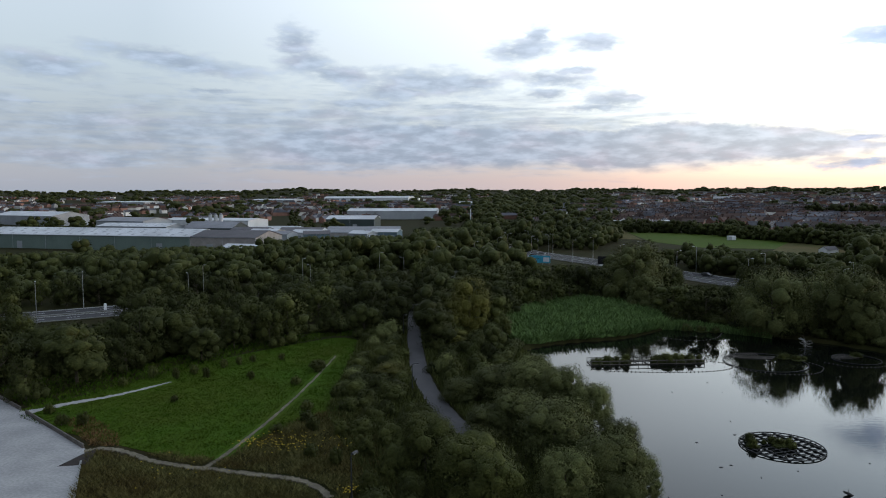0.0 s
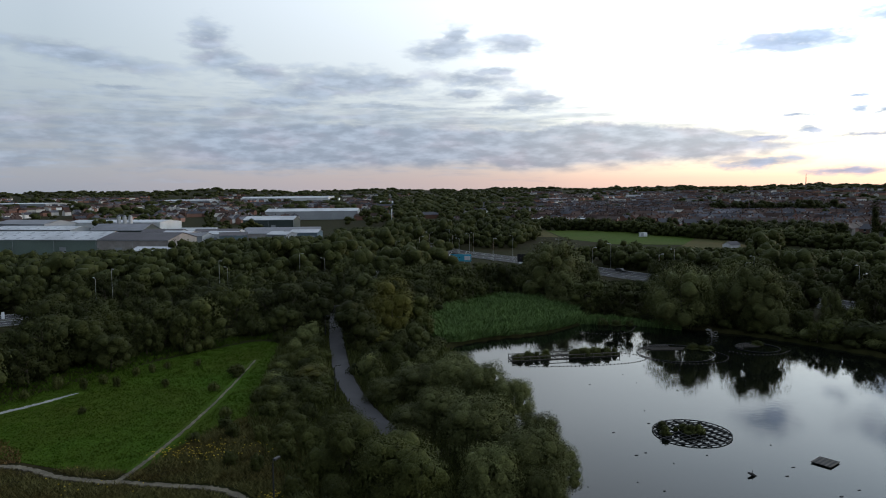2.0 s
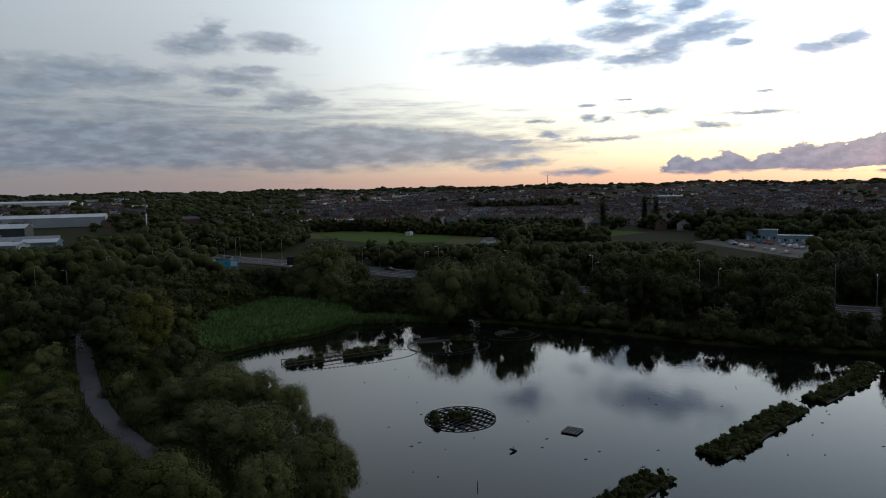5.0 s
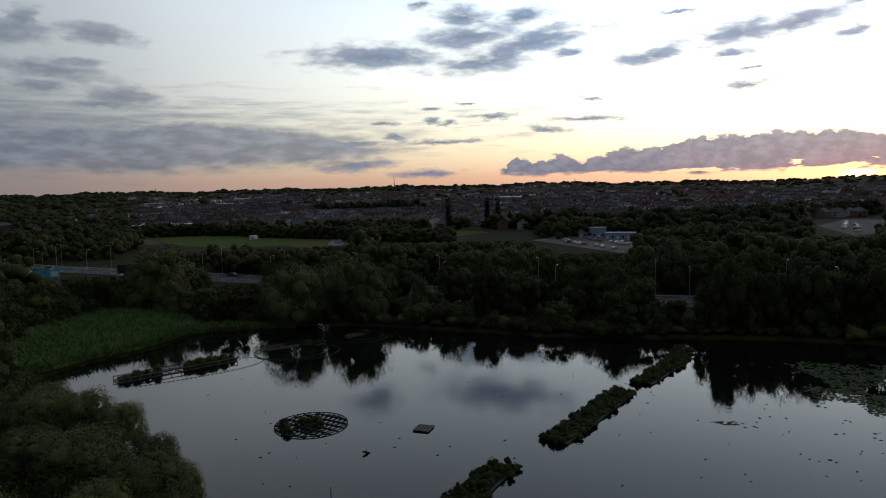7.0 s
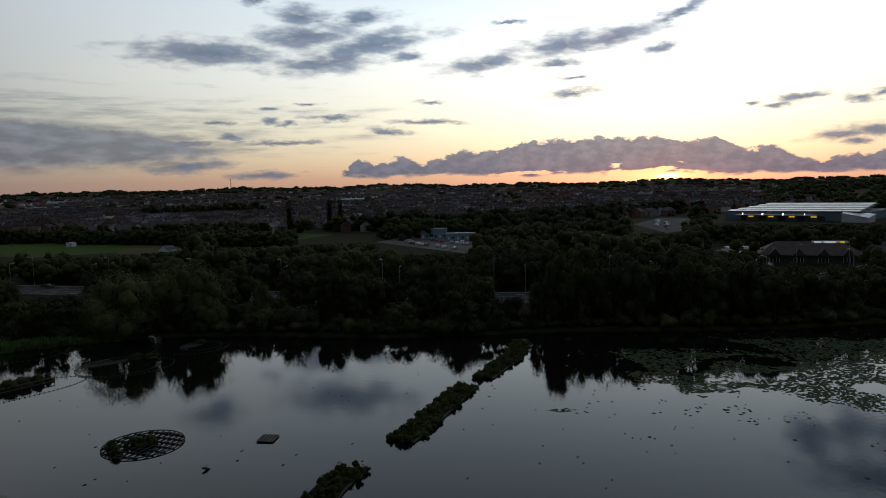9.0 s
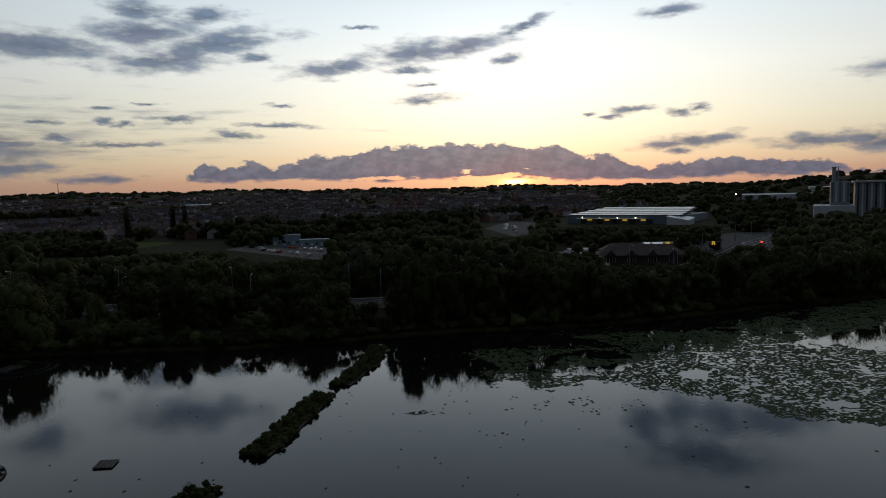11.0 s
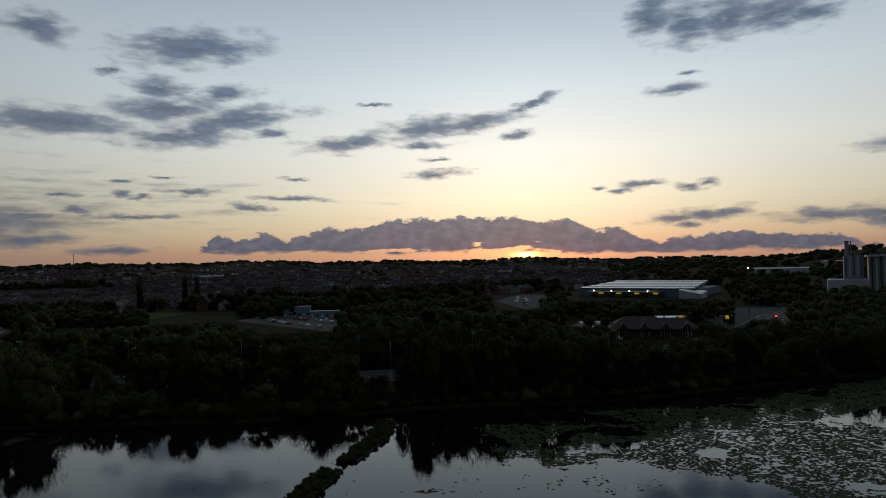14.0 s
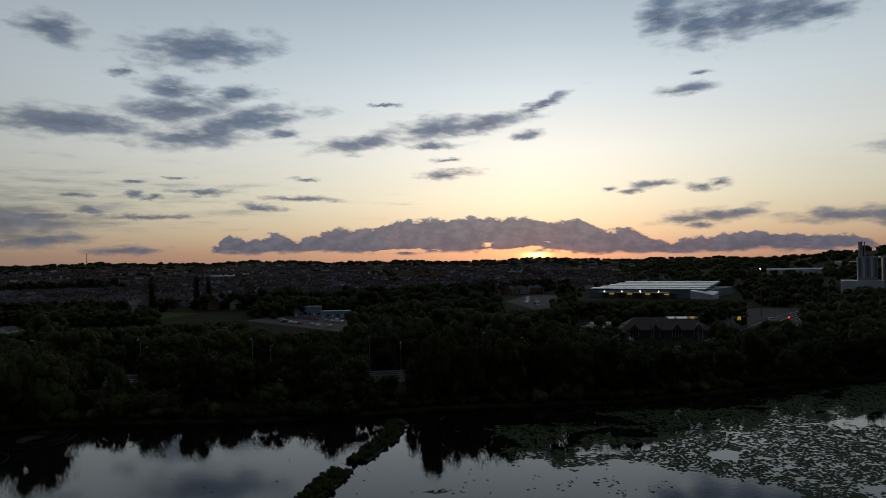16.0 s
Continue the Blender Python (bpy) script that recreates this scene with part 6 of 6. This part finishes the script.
planted_strip([(33.4, 45.4), (40.4, 50.9), (47.4, 54.7), (53.0, 56.6)], 4.0, 1, "leafy planted strip island on the dark pond")
planted_strip([(62.4, 58), (70, 60.2), (78, 62.8), (87, 65.6)], 4.2, 2, "long leafy planted strip island on the dark pond")
planted_strip([(92, 66.2), (100, 68.2), (108, 70.5), (118, 75)], 4.0, 3, "leafy planted strip island joining the far bank")

PAD = surface("lily_pads", (.043, .062, .023), .85, .75, .15, 2, 0, per_island=.25, tint=(.050, .058, .027), spec=.08)


def lilies():
    r = np.random.RandomState(41)
    n = 200000
    x, y = r.uniform(76, 216, n), r.uniform(-58, 66, n)
    ok = inside(x, y, POND)
    x, y = x[ok], y[ok]
    n = len(x)
    field = np.array([noise.fractal(Vector((a * .12, b * .12, 3)), 1.0, 2.0, 5) for a, b in zip(x, y)])
    veins = np.abs(np.array([noise.fractal(Vector((a * .10 + 40, b * .10, 9)), 1.0, 2.0, 4) for a, b in zip(x, y)]))
    cracks = np.abs(np.array([noise.fractal(Vector((a * .34, b * .34 + 9, 5)), 1.0, 2.0, 3) for a, b in zip(x, y)]))
    # the mats fray at their edges
    jx, jy = x + field * 5, y + veins * 7 - 2

    def mat(poly, soft):
        d = away_from(jx, jy, poly)
        return inside(jx, jy, poly) & (r.uniform(size=n) < .55 + d / soft)

    open_mat = mat([(137, 28), (143, 20), (135, 13), (146, 4), (152, -6), (148, -20), (150, -50), (112, -46), (104, -12), (104, -1), (107.5, 8), (109.5, 18), (115, 24), (126, 24)], 4.0)
    shade_mat = mat([(123, 57), (132, 42), (137, 27), (126, 23), (117, 22), (101, 34), (104, 42), (111, 49)], 5.0)
    bank_mat = mat([(143, 44), (150, 30), (163, 13), (192, -4), (216, -22), (200, -50), (174, -18), (155, -3), (138, 10), (136, 18), (139, 30)], 4.0)
    patch = ((x - 82.3) / 4.2) ** 2 + ((y - 45.6) / 3.6) ** 2 < 1
    loose = ((jx > 92) & (jy < 44) & (jx + jy > 118) & (r.uniform(size=n) < .05)) | (r.uniform(size=n) < .004)
    go = (open_mat & (veins > .03) & (cracks > .075) & (field > -.62)) | (shade_mat & (veins > .035) & (cracks > .05) & (field > -.16)) | (bank_mat & (veins > .03) & (cracks > .03) & (field > -.42)) | (patch & (field > .0) & (r.uniform(size=n) < .5)) | (loose & (field > .1))
    x, y = x[go], y[go]
    k = len(x)
    rad = r.uniform(.12, .31, k)
    a0 = r.uniform(0, 2 * PI, k)
    v, q = [], []
    for i in range(6):
        a = a0 + i * PI / 3.2
        v.append(np.stack([x + rad * np.cos(a), y + rad * np.sin(a), .012 + .02 * r.uniform(size=k)], 1))
    v = np.stack(v, 1).reshape(-1, 3)
    b = np.arange(k) * 6
    q = np.concatenate([np.stack([b, b + 1, b + 2, b + 3], 1), np.stack([b, b + 3, b + 4, b + 5], 1)])
    structure("lily_pads", fast_mesh("lily_pads", v, q, PAD), PAD, "mats of green and brownish lily pads on still water", "lily pads", "stuff")
    n = 130
    g = Mesh()
    for i in range(n):
        a, d = math.radians(r.uniform(18, 88)), r.uniform(62, 140)
        px, py = d * math.sin(a), d * math.cos(a)
        if inside(np.array([px]), np.array([py]), POND)[0]:
            g.ball((px, py, .02), (r.uniform(.08, .3), r.uniform(.05, .14), .05), 6, 3)
    structure("floating_debris", g, BLACKWOOD, "scattered dark leaves and twigs floating on water", "debris", "stuff")


lilies()


# ---- grasses ----
def blades(name, poly, count, h0, h1, width, seed, material, label, category, z=LEVEL, keep=None, sway=.4):
    """Upright leaves over a patch of ground, in uneven tufts."""
    r = np.random.RandomState(seed)
    xs, ys = [p[0] for p in poly], [p[1] for p in poly]
    x, y = r.uniform(min(xs), max(xs), count), r.uniform(min(ys), max(ys), count)
    ok = inside(x, y, poly)
    if keep is not None:
        ok &= keep(x, y)
    x, y = x[ok], y[ok]
    k = len(x)
    tuft = np.array([.5 + noise.noise(Vector((a * .5, b * .5, 1))) * .6 for a, b in zip(x, y)])
    h = (h0 + (h1 - h0) * np.clip(tuft + r.uniform(-.3, .3, k), 0, 1))
    a, l = r.uniform(0, 2 * PI, k), r.uniform(0, 2 * PI, k)
    s = np.stack([np.cos(a), np.sin(a), np.zeros(k)], 1) * (width * r.uniform(.6, 1.3, k))[:, None]
    p = np.stack([x, y, np.full(k, z)], 1)
    lean = np.stack([np.cos(l) * sway, np.sin(l) * sway, np.ones(k)], 1) * h[:, None]
    v = np.stack([p - s, p + s, p + lean + s * .35, p + lean - s * .35], 1).reshape(-1, 3)
    return structure(name, fast_mesh(name, v, np.arange(4 * k).reshape(-1, 4), material), material, label, category, "stuff")


blades("reed_bed", [(p.x, p.y) for p in REEDS], 76000, .5, 2.3, .13, 1, REED, "dense bright green reed bed beside the pond", "reeds", .45, None, .95)
structure("reed_floor", sheet(REEDS, 1.2), REED, "matted green floor of the reed bed", "reeds", "stuff")
blades("reed_fringe", [(51, 160), (56, 168), (66, 160), (74, 153), (72, 149), (62, 157)], 9000, .8, 1.7, .12, 2, REED, "reeds fringing the far corner of the pond", "reeds", .1)
off_path = lambda x, y: (away_from(x, y, spline([(-27.7, 77.3), (-26.6, 81.1), (-25.1, 89.3), (-23.6, 100.3), (-22.3, 113.7), (-21.0, 132.7)], 4), False) > .8) & (away_from(x, y, spline([(-60.8, 98.1), (-56.9, 102.4), (-51.9, 106.6), (-48.0, 111.7), (-46.1, 114.4)], 4), False) > 1.0) & (away_from(x, y, spline([(-44.4, 82.9), (-42.6, 83.7), (-39.7, 82.8), (-34.6, 79.6), (-29.6, 77.7), (-27.7, 77.3), (-23.9, 76.2), (-19.5, 75.0), (-16.5, 74.1), (-13.9, 72.2), (-11.8, 69.4)], 4), False) > .95)
blades("meadow_grass", [(p.x, p.y) for p in MEADOW], 90000, .04, .20, .08, 3, GRASS, "short uneven tufts of meadow grass", "grass", LEVEL + .03, off_path, 1.2)
HERBS = [(-44, 83.5), (-39, 70), (-30, 50), (10, 50), (2, 67), (-5, 78), (-11, 97), (-17, 98), (-22, 91), (-27, 80)]
blades("tall_grass", HERBS, 120000, .15, .7, .05, 4, HERB, "rank brown and green herbs beside the meadow", "tall grass", LEVEL, off_path, 1.0)
blades("verge_grass", [(-75, 112), (-60, 99), (-52, 112), (-40, 136), (-24, 152), (-12, 150), (-14, 160), (-40, 150), (-62, 124)], 26000, .2, .7, .10, 5, GRASS, "long green grass along the wood's edge", "tall grass", LEVEL, off_path, .9)
blades("dry_grass", [(-53.5, 95), (-50, 96), (-46, 92), (-42.5, 88), (-41, 84.8), (-44.5, 84.6), (-49, 89.5)], 3000, .15, .5, .08, 9, RUSSET, "rusty dry grass in the meadow's corner", "dry grass", LEVEL, off_path, .9)
blades("bank_herbs", [(-18, 148), (-17, 98), (-12, 82), (-6, 68), (14, 50), (22, 36), (15, 60), (19, 98), (18, 130), (12, 150), (-4, 160)], 60000, .3, 1.2, .12, 6, LEAF[3], "thick green herbs and brambles on the pond bank", "undergrowth", LEVEL, lambda x, y: away_from(x, y, FOOTPATH, False) > 1.7)
blades("shore_herbs", [(58, 168), (84, 145), (98, 122), (112, 99), (136, 72), (157, 41), (180, 19), (214, -14), (226, -6), (190, 30), (166, 56), (146, 84), (122, 112), (108, 134), (92, 156), (64, 178)], 40000, .5, 1.9, .22, 7, LEAF[0], "dark rank growth along the far bank", "undergrowth", .3)
g = Mesh()
rr = random.Random(12)
for cx, cy, n, s in ((-21, 85, 60, 2.2), (-18.5, 82.5, 50, 2.0), (-9.6, 69.8, 40, .7), (-24, 84, 30, 1.2), (-30, 76, 16, 3), (-14, 84, 20, 2)):
    for i in range(n):
        g.ball((rr.gauss(cx, s), rr.gauss(cy, s * .7), LEVEL + rr.uniform(.5, .95)), (.09, .09, .05), 6, 3)
structure("yellow_flowers", g, FLOWER, "yellow ragwort flowers among tall grass", "flowers", "stuff")

# young bushes in the meadow
rb = random.Random(15)
for x, y, h, r in ((-52.5, 92.5, 1.4, 1.3), (-57, 97.6, 1.3, 1.1), (-24.5, 112.5, 1.2, 1.2), (-22.5, 121, 1.5, 2.1), (-16.6, 103.6, 1.5, 1.3), (-20, 98.5, 1.3, 1.3), (-49.5, 92.5, 1.3, 1.2), (-33, 116, 1.0, .9),
                   (-41, 117, 1.3, 1.0), (-46, 116.5, 1.4, 1.0), (-44, 119.5, 1.2, 1.1), (-40, 124, 1.4, 1.0), (-31, 130, 1.1, .9), (-36, 128, 1.2, .9), (-53, 112, 1.3, 1.0), (-41, 103, .9, .8), (-38, 126, 1.2, .9), (-50, 117, 1.8, 1.2),
                   (-22, 88.5, 1.2, 1.2), (-17.5, 90, 1.4, 1.4), (-19, 93.5, 1.1, 1.3), (-13.5, 87.5, 1.6, 1.5), (-16, 80.5, 1.2, 1.4), (-12.5, 78, 1.5, 1.2), (-9.5, 81, 1.8, 1.6)):
    grow("Y", x, y, h * 1.55, r * .85, rb)

# ---- car park edge ----
def barrier(points, label):
    ob = thing("timber_barrier", pose(0, 0, 0), label, "barrier", "timber barriers")
    ln = [Vector((*p, 0)) for p in points]
    for p, q in zip(ln, ln[1:]):
        part("rail", Mesh().tube([(p.x, p.y, LEVEL + .52), (q.x, q.y, LEVEL + .52)], .13, 7), TIMBER, ob)
        part("kerb_log", Mesh().tube([(p.x, p.y, LEVEL + .16), (q.x, q.y, LEVEL + .16)], .15, 7), TIMBER, ob)
    for p, a in along(ln, 1.6):
        part("post", Mesh().box(-.1, .1, -.1, .1, LEVEL - .3, LEVEL + .6, pose(p.x, p.y, 0, 0, 0, a), .03), TIMBER, ob)


barrier([(-72.5, 108.2), (-67, 103.5), (-62.3, 99.4)], "low weathered log barrier at the car park's edge")
barrier([(-60.6, 97.9), (-53, 91.1), (-45, 83.9)], "long low weathered log barrier beside the meadow")
EARTH = surface("dark_earth", (.040, .030, .025), .95, .6, .5, 5, .5, .05)
g = Mesh()
g.add([(-45.0, 78.0, LEVEL + .09), (-44.0, 81.9, LEVEL + .12), (-42.7, 82.6, LEVEL + .5), (-41.5, 78.5, LEVEL + .12)], [(0, 3, 2, 1)])
tagged(new("earth_ramp", g.mesh("earth_ramp", EARTH)), "small dark earth ramp on pale gravel", "earth mound")
structure("edging", ribbon([Vector(p) for p in ((-43.4, 80.4, 0), (-41.5, 76, 0), (-38.9, 70.4, 0), (-33.5, 58, 0), (-28.8, 48, 0))], .22, LEVEL + .22), KERB, "pale concrete edging of the car park", "kerb")

# the first of each kind was only the pattern
patterns = [k[0] for kinds in TREES.values() for k in kinds] + CARS + HOUSES
for ob in patterns:
    for o in (*ob.children_recursive, ob):
        bpy.data.objects.remove(o)
